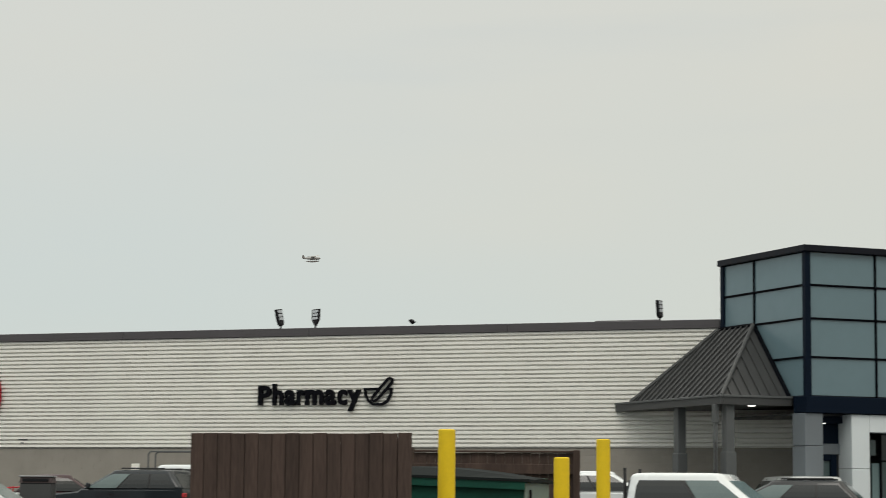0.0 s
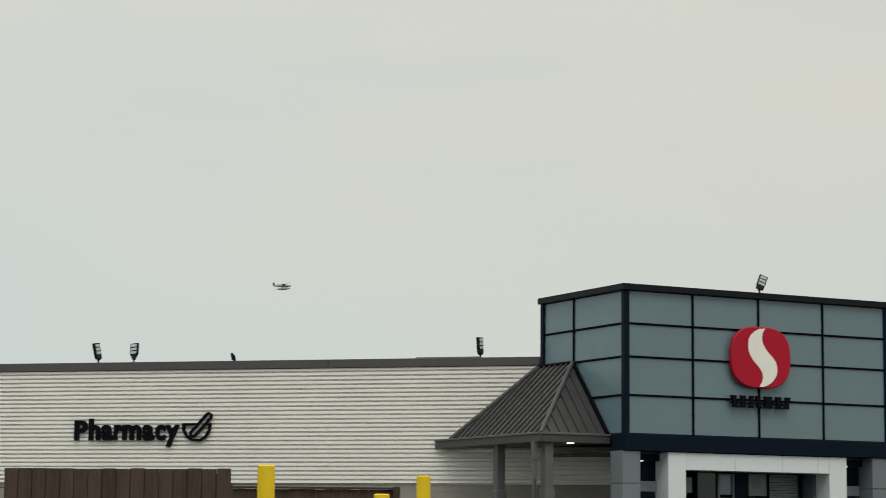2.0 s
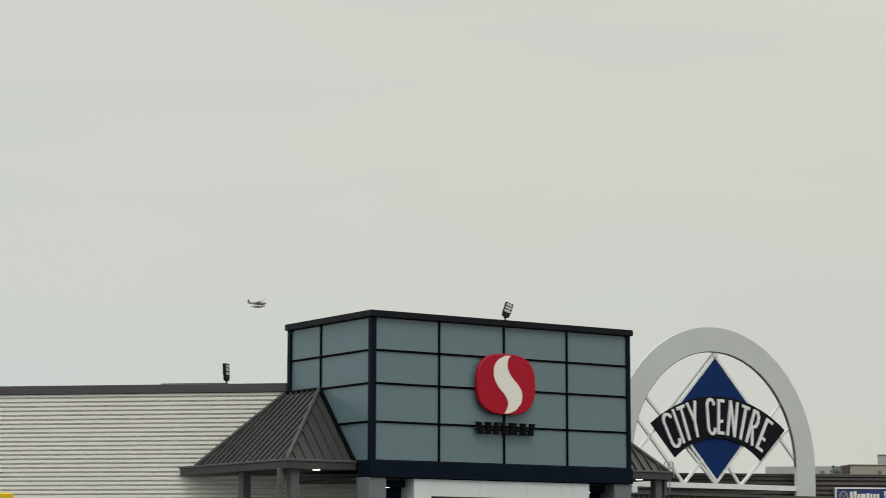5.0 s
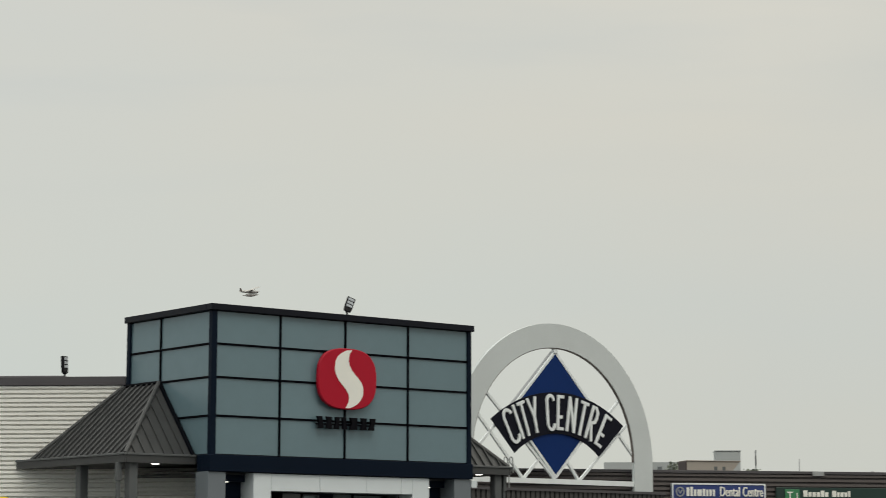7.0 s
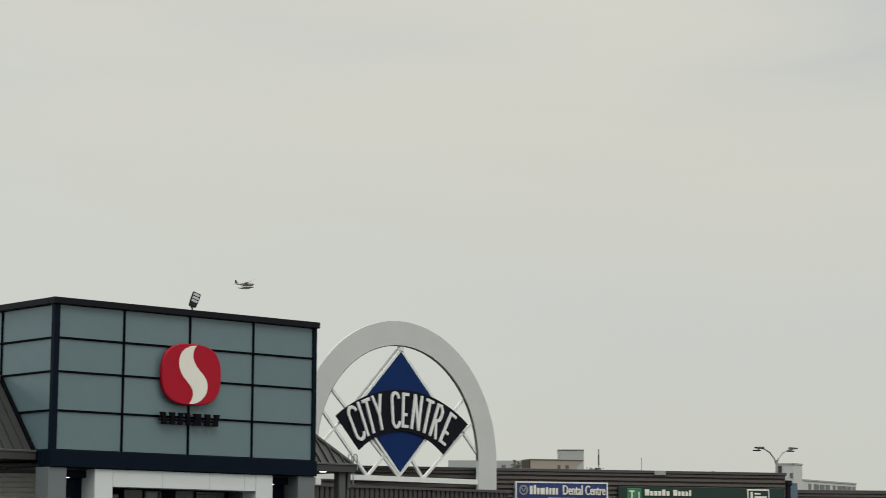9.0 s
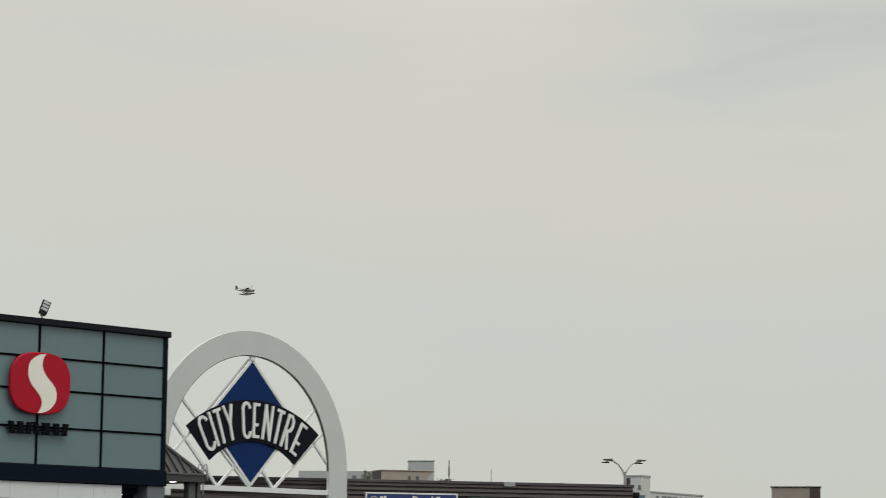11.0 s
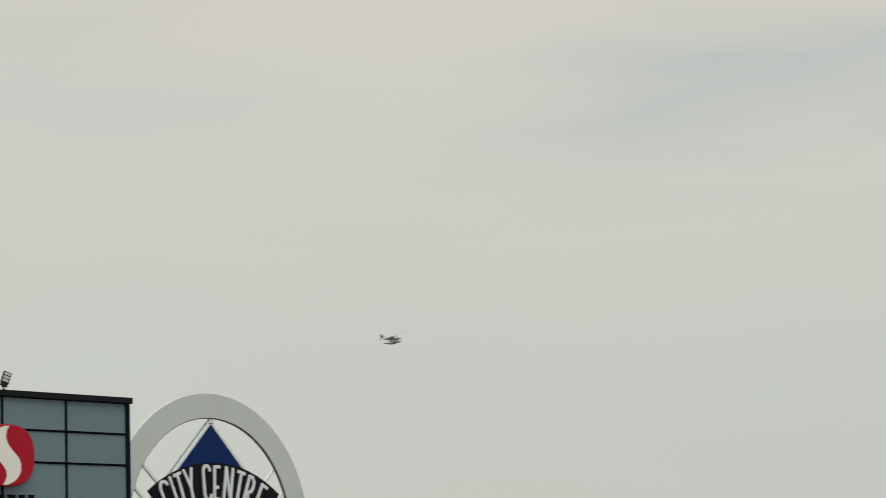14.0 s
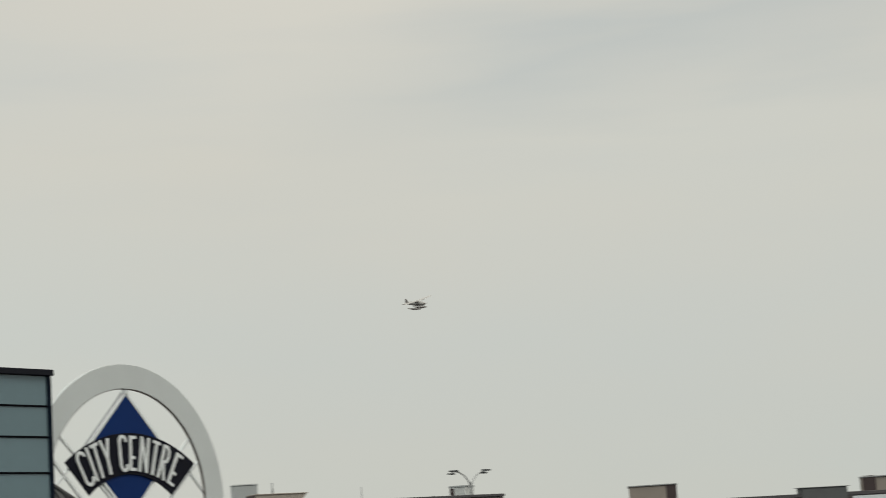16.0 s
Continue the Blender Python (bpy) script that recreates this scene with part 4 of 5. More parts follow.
def make_far_block():
    """A pale building far behind the roofs, with a plant room on top."""
    x, y = spot(29.2, 320)
    t = thing("apartment_block", SITE @ pose(x, y, 0, 0, 0, 35), "pale distant multi-storey block with dark windows", "building")
    part("wall", box(-3.75, 14.8, 0, 12, 0.35, 12.95), FARWHITE, t)
    part("stair_tower", box(-6.6, -3.8, -0.3, 2.2, 0.35, 15.1), FARWHITE, t)
    part("stair_cap", box(-6.7, -3.7, -0.4, 2.3, 15.1, 15.3), FARGREY, t)
    part("stair_louvre", box(-6.66, -6.605, 1.5, 2.1, 12.6, 14.9), BROWNEND, t)
    part("coping", box(-3.69, 14.9, -0.1, 12.1, 12.95, 13.15), FARGREY, t)
    part("window", box(-6.66, -6.605, -0.2, 0.25, 13.2, 13.9), FARDARK, t)
    part("window", box(-6.66, -6.605, 0.5, 1.0, 11.1, 12.2), FARDARK, t)
    for xx, w in ((-0.9, 0.8), (1.3, 1.5), (3.2, 1.4), (5.0, 1.4), (7.2, 0.8), (9.0, 1.5), (10.7, 1.4), (12.4, 1.3), (13.9, 0.7)):
        part("window", box(xx - w / 2, xx + w / 2, -0.07, -0.01, 11.4, 12.55), FARDARK, t)
        part("window_sill", box(xx - w / 2 - 0.1, xx + w / 2 + 0.1, -0.12, -0.011, 11.25, 11.395), FARGREY, t)
    x, y = spot(22.9, 320)
    t = thing("plant_room", SITE @ pose(x, y, 0, 0, 0, -20), "grey distant block with a pale box on its roof", "building")
    part("base_block", box(-20, 12, 2, 20, 0.35, 13.2), FARGREY, t)
    part("box", box(-1.2, 2.5, 3.0, 7.5, 13.2, 17.6, 0.1), FARGREY, t, "pale grey plant box on the roof")
    part("sloped_roof", solid([(3.0, 1, 13.2), (9.5, 1, 13.2), (3.0, 1, 14.2), (3.0, 8, 13.2), (9.5, 8, 13.2), (3.0, 8, 14.2)], [(0, 1, 2), (3, 4, 5), (0, 1, 4, 3), (1, 2, 5, 4), (2, 0, 3, 5)]), FARWHITE, t, "low pale sloped roof")
    part("box_cap", box(-1.3, 2.6, 2.9, 7.6, 17.605, 17.75), FARWHITE, t)
    x, y = spot(21.3, 300)
    t = thing("long_low_block", SITE @ pose(x, y, 0, 0, 0, -20), "grey distant low block with small windows", "building")
    part("wall", box(-8, 3.0, 0, 10, 0.35, 15.0), FARGREY, t)
    for xx in (-2.6, -0.4, 1.2):
        part("window", box(xx - 0.3, xx + 0.3, -0.06, -0.01, 13.6, 14.4), FARDARK, t)


make_far_block()


def make_flared_unit():
    """A beige roof unit whose end leans outwards, on the shop wing."""
    t = thing("rooftop_unit", WING_AT @ pose(-2.72, 1.3, 4.1), "beige flared rooftop unit with a dark brown end", "roof unit")
    part("cabinet", solid([(-0.60, 0, 0), (0.72, 0, 0), (1.12, 0, 0.48), (-0.60, 0, 0.48), (-0.60, 0.75, 0), (0.72, 0.75, 0), (1.12, 0.75, 0.48), (-0.60, 0.75, 0.48)],
                           [(0, 1, 2, 3), (4, 5, 6, 7), (0, 1, 5, 4), (1, 2, 6, 5), (2, 3, 7, 6), (3, 0, 4, 7)]), BEIGE, t)
    part("lid", box(-0.62, 1.15, -0.03, 0.78, 0.483, 0.515, 0.008), TAN, t)
    part("louvre", box(-0.64, -0.604, 0.0, 0.74, 0.0, 0.48, 0.008), BROWNEND, t, "dark brown louvred end")
    for x in (0.28, 0.55):
        part("vent", box(x, x + 0.10, -0.012, -0.002, 0.20, 0.33), POSTGREY, t)


make_flared_unit()


def make_street_lamp():
    x, y = spot(28.27, 125)
    t = thing("street_lamp", SITE @ pose(x, y, G), "tall grey street lamp with two curved arms", "street lamp")
    part("pole", rod((0, 0, 0), (0, 0, 6.45), 0.09, 10, r2=0.06), GALV, t)
    for s in (-1, 1):
        pts = [(0, 0, 6.15), (0.12 * s, 0, 6.5), (0.4 * s, 0, 6.85), (0.75 * s, 0, 7.05), (1.05 * s, 0, 7.1)]
        bm = None
        for a, c in zip(pts, pts[1:]):
            bm = rod(a, c, 0.045, 8, bm)
        part("arm", bm, GALV, t)
        part("lamp_head", plate([(s * 0.8, 7.05), (s * 1.28, 7.07), (s * 1.32, 7.15), (s * 0.85, 7.17)], -0.16, 0.16, bevel=0.01), POSTGREY, t)
        part("lamp_head", plate([(s * 0.86, 6.93), (s * 1.26, 6.94), (s * 1.28, 7.0), (s * 0.88, 7.02)], 0.18, 0.42, bevel=0.01), POSTGREY, t)
        part("head_bracket", rod((s * 1.05, 0.0, 7.08), (s * 1.05, 0.25, 6.99), 0.03, 6), GALV, t)
    return t


make_street_lamp()


def make_mast(m, h, r, label, fat=False):
    t = thing("roof_mast", m, label, "mast")
    part("pole", rod((0, 0, 0), (0, 0, h), r, 8), GALV, t)
    if fat:
        part("sleeve", rod((0, 0, h * 0.5), (0, 0, h), r * 1.35, 8, r2=r * 0.8), POSTGREY, t)
        part("base", box(-0.8, 0.8, -0.8, 0.8, 0, 0.8), FARWHITE, t)
    return t


MAST_X, MAST_Y = spot(22.9, 320)
make_mast(SITE @ pose(MAST_X, MAST_Y, 0, 0, 0, -20) @ pose(4.75, 4.0, 13.2), 4.6, 0.10, "slim grey rooftop mast with a thicker sleeve", True)
ROD_X, ROD_Y = spot(24.78, 72)
make_mast(FARTHER @ pose(ROD_X, ROD_Y, 4.1), 0.73, 0.014, "thin grey rooftop rod")
PIPE_X, PIPE_Y = spot(26.62, 70)
make_mast(FARTHER @ pose(PIPE_X, PIPE_Y, 4.1), 0.22, 0.05, "short grey roof vent pipe")


def make_tree(az, dist, z0, h, r, seed):
    rnd = random.Random(seed)
    x, y = spot(az, dist)
    t = thing("tree", SITE @ pose(x, y, G), "distant tree with an open crown, grey-green paled as by haze", "tree", "distant trees")
    part("trunk", rod((0, 0, 0), (0, 0, z0 + h * 0.4), 0.22, 8, r2=0.1), BARK, t)
    verts, faces = [], []
    for i in range(420):
        a, q = rnd.uniform(0, 6.283), rnd.random() ** 0.5
        zz = rnd.random()
        rr = r * q * (0.5 + 0.7 * math.sin(math.pi * min(zz + 0.15, 1)))
        c = Vector((rr * math.cos(a), rr * math.sin(a), z0 + h * zz + rnd.uniform(-0.3, 0.3)))
        s = rnd.uniform(0.10, 0.28)
        n = Vector((rnd.uniform(-1, 1), rnd.uniform(-1, 1), rnd.uniform(-1, 1))).normalized()
        e1 = n.orthogonal().normalized() * s
        e2 = n.cross(e1)
        k = len(verts)
        verts += [c + e1, c + e2, c - e1, c - e2]
        faces.append((k, k + 1, k + 2, k + 3))
    me = bpy.data.meshes.new("crown")
    me.from_pydata([tuple(v) for v in verts], [], faces)
    me.materials.append(LEAF)
    ob = new("crown", me)
    ob.parent = t
    for i in range(5):
        a = rnd.uniform(0, 6.28)
        part("limb", rod((0, 0, z0 + h * 0.1 * i * 0.5), (r * 0.6 * math.cos(a), r * 0.6 * math.sin(a), z0 + h * 0.5), 0.06, 6), BARK, t)


make_tree(21.75, 260, 9.6, 2.7, 2.4, 1)
make_tree(23.6, 260, 9.2, 2.2, 2.2, 2)
make_tree(32.4, 260, 7.4, 1.8, 2.0, 3)


def make_small_fixtures():
    t = thing("roof_ladder", SITE @ pose(19.5, 64.0, 0, 0, 0, 25), "grey steel ladder hoops rising over the low roof", "ladder")
    for x in (0.30, 0.52):
        pts = [(x, 0, 3.0), (x, 0, 4.52), (x + 0.03, 0, 4.66), (x + 0.09, 0, 4.70), (x + 0.15, 0, 4.64), (x + 0.17, 0, 4.2)]
        bm = None
        for a, c in zip(pts, pts[1:]):
            bm = rod(a, c, 0.018, 8, bm)
        part("hoop", bm, GALV, t)
    t = thing("wall_box", TOWER_AT @ pose(TW + 0.14, 0.05, 3.60), "small white box fixed beside the grey column", "wall box")
    part("case", box(-0.10, 0.10, -0.06, 0.06, -0.10, 0.10, 0.01), WHITEP, t)
    part("bracket", box(-0.2, -0.101, -0.03, 0.03, -0.03, 0.03), GALV, t)


make_small_fixtures()


# ---- waste enclosure ----
def make_fence():
    t = thing("board_fence", pose(-2.535, 22.10, 0, 0, 0, -16.2), "dark brown stained vertical board screen", "fence")
    n, L = 16, 2.335
    w = L / n
    rnd = random.Random(5)
    for i in range(n):
        part("board", box(i * w + 0.003, (i + 1) * w - 0.004, rnd.uniform(-0.006, 0.004), 0.03, 0.06, 2.15 + rnd.uniform(-0.004, 0.004), 0.004), WOODBROWN, t)
    for z in (0.4, 1.2, 1.95):
        part("rail", box(0.0, L, 0.035, 0.085, z - 0.06, z + 0.06), WOODBROWN, t)
    for x in (0.06, L / 2, L - 0.16):
        part("post", box(x - 0.05, x + 0.05, 0.088, 0.19, 0, 2.1), WOODBROWN, t)
    t2 = thing("back_fence", pose(-1.2, 28.35, 0, 0, 0, -3.0), "brown board fence with frame rails behind the waste bin", "fence")
    n = 26
    w = 2.92 / n
    for i in range(n):
        part("board", box(i * w + 0.0005, (i + 1) * w - 0.001, rnd.uniform(0, 0.008), 0.03, 0.05, 2.11 + rnd.uniform(-0.006, 0.003), 0.003), WOODBROWN, t2)
    part("top_rail", box(0, 2.92, -0.06, -0.005, 1.84, 1.97, 0.006), WOODBROWN, t2)
    part("cap_board", box(0, 2.92, -0.045, 0.06, 2.116, 2.14, 0.004), WOODBROWN, t2)
    part("mid_rail", box(0, 2.92, -0.06, -0.005, 1.1, 1.2, 0.006), WOODBROWN, t2)
    part("end_post", box(2.90, 2.99, -0.12, 0.1, 0, 2.15, 0.008), WOODBROWN, t2)


make_fence()


def make_bin():
    t = thing("waste_bin", pose(0.42, 25.2, 0, 0, 0, -12), "large green steel waste bin with a dark lid", "waste bin")
    part("body", solid([(-1.0, -0.75, 0.15), (0.66, -0.75, 0.15), (0.66, 0.75, 0.15), (-1.0, 0.75, 0.15), (-1.0, -0.8, 1.78), (0.68, -0.8, 1.72), (0.68, 0.8, 1.76), (-1.0, 0.8, 1.84)],
                        [(0, 1, 2, 3), (4, 5, 6, 7), (0, 1, 5, 4), (1, 2, 6, 5), (2, 3, 7, 6), (3, 0, 4, 7)]), BINGREEN, t)
    part("rim", bar((-1.03, -0.83, 1.73), (0.70, -0.83, 1.67), 0.10, 0.07), BINGREEN, t, "green folded rim")
    for x in (-0.6, -0.1, 0.4):
        part("stiffener", box(x - 0.04, x + 0.04, -0.84, -0.78, 0.2, 1.5, 0.008), BINGREEN, t)
    rings = []
    for i in range(11):
        f = i / 10
        x = -1.05 + 1.80 * f
        e = 1.795 - 0.06 * f                                # front edge of the lid
        h = e + 0.11 * math.sin(math.pi * (0.25 + 0.70 * f))
        rings.append([(x, -0.88, e), (x, -0.5, h - 0.02), (x, 0.1, h), (x, 0.86, h - 0.02), (x, 0.86, h - 0.06), (x, 0.1, h - 0.04), (x, -0.5, h - 0.06), (x, -0.88, e - 0.03)])
    part("lid", loft(rings), BINLID, t, "dark plastic lid")
    # thin sheet over the end; its pale colour stands for light on it
    part("lit_end_face", box(0.685, 0.70, -0.82, 0.8, 0.9, 1.70, 0.004), BINLIT, t, "bin's end face, coloured pale green as lit")
    part("end_hook", rod((0.72, -0.6, 1.52), (0.72, -0.6, 1.62), 0.014, 8), BLACKCAST, t)
    part("pocket", box(-0.5, 0.4, -0.95, -0.86, 0.8, 0.95, 0.01), BINGREEN, t)


make_bin()


def make_bollard(az, dist, top, r):
    x, y = spot(az, dist)
    t = thing("bollard", pose(x, y, 0), "tall yellow post sleeve guarding the waste enclosure", "bollard", "yellow bollards")
    part("sleeve", rod((0, 0, 0), (0, 0, top - 0.012), r, 24), YELLOW, t)
    part("cap", rod((0, 0, top - 0.012), (0, 0, top), r, 24, r2=r - 0.012), YELLOW, t)


make_bollard(0.14, 22.1, 2.21, 0.087)
make_bollard(3.145, 23.8, 1.97, 0.085)
make_bollard(4.23, 27.0, 2.26, 0.086)


# ---- parked vehicles ----
def make_wheel(parent, x, y, r):
    s = 1 if y > 0 else -1
    w = part("wheel", rod((x, y - 0.11, r), (x, y + 0.11, r), r * 0.62, 16), GALV, parent)
    n = 20
    rings = []
    for i in range(n + 1):
        a = 2 * math.pi * i / n
        c, q = math.cos(a), math.sin(a)
        rings.append([(x + r * c, y - 0.1, r + r * q), (x + r * c, y + 0.1, r + r * q), (x + r * 0.62 * c, y + 0.12, r + r * 0.62 * q), (x + r * 0.62 * c, y - 0.12, r + r * 0.62 * q)])
    part("tyre", loft(rings, caps=False), TYRE, w)


def make_vehicle(name, m, label, category, paint, L, W, hood, belt, roof, xs, bed=None, rear_slope=0.0, screen=None, wheel=0.36, rails=False, mirrors=True, tail=TAILRED, antenna=False, split=(0.5,)):
    """Front towards +x. xs: base of the windscreen, its top, rear end of the roof, rear base of the cabin (from the front bumper back)."""
    t = thing(name, m, label, category)
    f = L / 2
    xa, xb, xc, xd = (f - v for v in xs)
    hw = W / 2
    deck = bed if bed else belt
    # lower body: side outline, full width, then the shoulders
    out = [(f, 0.45), (f + 0.02, hood - 0.28), (f - 0.12, hood - 0.08), (xa + 0.1, hood + 0.02), (xa, belt), (xd, belt), (xd - 0.02, deck), (-f + 0.05, deck), (-f, deck - 0.12), (-f, 0.5), (-f + 0.3, 0.3), (f - 0.3, 0.28)]
    part("body", plate(out, -hw, hw, bevel=0.05), paint, t)
    # cabin: rounded rings that taper to a crowned roof
    tw = hw * 0.80
    bw = hw * 0.97

    def lerp(a, c, k):
        return a + (c - a) * k

    def level(k):
        """Height, rear and front ends and half width at a share k of the glass height."""
        e = k + 0.10 * k * (1 - k)
        return lerp(belt - 0.02, roof - 0.09, k), lerp(xd, xc, e), lerp(xa, xb, e), lerp(bw, tw, k * k * 0.55 + k * 0.45)

    def ring(z, x0, x1, w, q):
        pts = []
        for cx, cy, a0 in ((x1 - q, w - q, 0), (x0 + q, w - q, 90), (x0 + q, -w + q, 180), (x1 - q, -w + q, 270)):
            for i in range(5):
                a = radians(a0 + 22.5 * i)
                px, py = cx + q * math.cos(a), cy + q * math.sin(a)
                pts.append((px + (0.07 * (1 - (py / w) ** 2) if cx > 0.5 * (x0 + x1) else -0.05 * (1 - (py / w) ** 2)), py, z))
        return pts
    r = [ring(*level(k), 0.14) for k in (0, 0.2, 0.4, 0.6, 0.8, 1.0)]
    zt, x0, x1, w = level(1.0)
    for dz, inset in ((0.03, 0.012), (0.06, 0.04), (0.08, 0.10), (0.09, 0.25)):
        r.append(ring(zt + dz, x0 + inset, x1 - inset * 1.2, w - inset, 0.14))
    cab = part("cabin", loft(r), paint, t)
    for p in cab.data.polygons:
        p.use_smooth = True

    def pane(nm, rows, push, mat):
        """A glass strip from rows of (left, right) points, with thickness along push."""
        m = len(rows)
        vs = [p for row in rows for p in row]
        vs += [tuple(c - d for c, d in zip(p, push)) for p in vs]
        o = 2 * m
        fs = [(2 * i, 2 * i + 1, 2 * i + 3, 2 * i + 2) for i in range(m - 1)]
        fs += [tuple(o + q for q in f) for f in fs]
        fs += [(0, 1, o + 1, o), (2 * m - 2, 2 * m - 1, o + 2 * m - 1, o + 2 * m - 2)]
        fs += [(2 * i, 2 * i + 2, o + 2 * i + 2, o + 2 * i) for i in range(m - 1)] + [(2 * i + 1, 2 * i + 3, o + 2 * i + 3, o + 2 * i + 1) for i in range(m - 1)]
        ob = part(nm, solid(vs, fs), mat, t)
        return ob
    ks = (0.08, 0.3, 0.55, 0.75, 0.86, 0.92)
    for s in (-1, 1):
        rows = []
        for k in ks:
            z, x0, x1, w = level(k)
            rows.append(((x0 + 0.17, s * (w + 0.006), z), (x1 - 0.15, s * (w + 0.006), z)))
        pane("window_band", rows, (0, s * 0.05, 0), PLASTIC)
        cuts = [0.0] + list(split) + [1.0]
        for a, c in zip(cuts, cuts[1:]):
            rows = []
            for k in ks:
                z, x0, x1, w = level(k)
                lo, hi = x0 + 0.15, x1 - 0.13
                trim = 0.05 * max(0.0, (k - 0.75) / 0.17) ** 2
                rows.append(((lerp(lo, hi, a) + (0.03 if a else trim), s * (w + 0.024), z), (lerp(lo, hi, c) - (0.03 if c < 1 else trim), s * (w + 0.024), z)))
            # with a screen given, the foremost side window gets the painted reflection too
            pane("side_window", rows, (0, s * 0.05, 0), SHEENGLASS if (screen and c == 1.0) else CARGLASS)
    for nm, sg, mt in (("windscreen", 1, screen or CARGLASS), ("rear_window", -1, CARGLASS)):
        rows = []
        for k in ks:
            z, x0, x1, w = level(k)
            xx = x1 + 0.055 if sg > 0 else x0 - 0.04
            rows.append(((xx, -w * 0.84, z), (xx, w * 0.84, z)))
        pane(nm, rows, (sg * 0.07, 0, 0), mt)
    for s in (-1, 1):
        if mirrors:
            part("mirror", box(xa - 0.30, xa - 0.20, s * (hw + 0.02) - 0.09, s * (hw + 0.02) + 0.09, belt + 0.03, belt + 0.17, 0.025), paint if paint is not CARWHITE else PLASTIC, t)
        part("headlight", box(f - 0.22, f + 0.03, s * hw * 0.78 - 0.18, s * hw * 0.78 + 0.16, hood - 0.27, hood - 0.12, 0.03), LEDCELL, t)
        part("tail_light", box(-f - 0.015, -f + 0.12, s * hw * 0.86 - 0.12, s * hw * 0.86 + 0.125, deck - 0.26, deck - 0.10, 0.03), tail, t)
        if rails:
            part("roof_rail", rod((xc + 0.25, s * (tw - 0.08), roof + 0.035), (xb - 0.3, s * (tw - 0.08), roof + 0.035), 0.022, 8), PLASTIC, t)
            part("door_handle", box(-0.1, 0.1, s * hw - 0.01, s * hw + 0.03, belt - 0.14, belt - 0.1), paint, t)
        make_wheel(t, f - 0.92, s * (hw - 0.12), wheel)
        make_wheel(t, -f + 1.05, s * (hw - 0.12), wheel)
    if antenna:
        part("antenna", rod((xb - 0.30, 0.1, roof - 0.01), (xb - 0.29, 0.1, roof + 0.56), 0.022, 6), PLASTIC, t)
        part("antenna_foot", rod((xb - 0.30, 0.1, roof - 0.02), (xb - 0.30, 0.1, roof + 0.05), 0.04, 8), PLASTIC, t)
        for s in (-1, 1):
            part("rack_post", rod((xd - 0.06, s * (hw - 0.35), deck), (xd - 0.06, s * (hw - 0.35), roof + 0.08), 0.03, 8), PLASTIC, t)
    part("bumper", box(f - 0.08, f + 0.06, -hw + 0.05, hw - 0.05, 0.4, 0.62, 0.03), PLASTIC, t)
    return t


def park(az, dist, turn):
    x, y = spot(az, dist)
    return pose(x, y, rise(y), 0, 0, turn)


make_vehicle("pickup_truck", park(7.08, 39.2, -17), "white crew-cab pickup truck parked in the lot", "pickup truck", CARWHITE, 5.8, 2.0, 1.15, 1.36, 2.01, (1.84, 2.58, 4.24, 4.30), bed=1.30, antenna=True, wheel=0.4, screen=SHEENGLASS, split=(0.57,))
make_vehicle("pickup_truck", park(4.25, 60.0, -6), "white pickup truck parked behind a yellow bollard", "pickup truck", CARWHITE, 5.6, 1.95, 1.15, 1.30, 1.86, (1.7, 2.5, 3.9, 4.1), bed=1.24, wheel=0.4, split=(0.45,))
make_vehicle("suv", park(8.70, 58.5, 165), "charcoal estate car with tinted windows in the lot", "car", CARGREY, 4.8, 1.95, 1.02, 1.12, 1.68, (1.3, 2.3, 4.2, 4.7), screen=SHEENGLASS, rails=True, split=(0.33, 0.66))
make_vehicle("van", park(9.12, 63.5, 100), "pale silver van behind the charcoal car", "van", CARSILVER, 4.8, 1.9, 1.05, 1.15, 1.72, (1.2, 1.9, 4.4, 4.75), split=(0.33, 0.66))
make_vehicle("suv", park(-8.2, 66.5, 163), "dark teal estate car with roof rails beside the board screen", "car", CARDARK, 4.62, 1.88, 1.06, 1.16, 1.73, (1.30, 2.20, 4.15, 4.55), rails=True, screen=SHEENGLASS, split=(0.30, 0.66))
make_vehicle("suv", park(-6.95, 70.5, 163), "white car seen behind the dark estate car", "car", CARWHITE, 4.7, 1.9, 1.02, 1.25, 1.95, (1.2, 2.1, 4.0, 4.5), split=(0.33, 0.66))
make_vehicle("hatchback", park(-9.75, 69.5, 12), "maroon hatchback parked by the store wall", "car", CARRED, 3.4, 1.76, 0.96, 1.06, 1.60, (0.8, 1.5, 2.6, 3.2), split=(0.5,))
make_vehicle("sedan", park(-11.72, 58.0, -6), "pale silver car at the edge of the lot", "car", CARSILVER, 4.5, 1.8, 0.95, 1.05, 1.66, (1.45, 2.3, 3.6, 4.2), screen=SHEENGLASS, split=(0.5,))


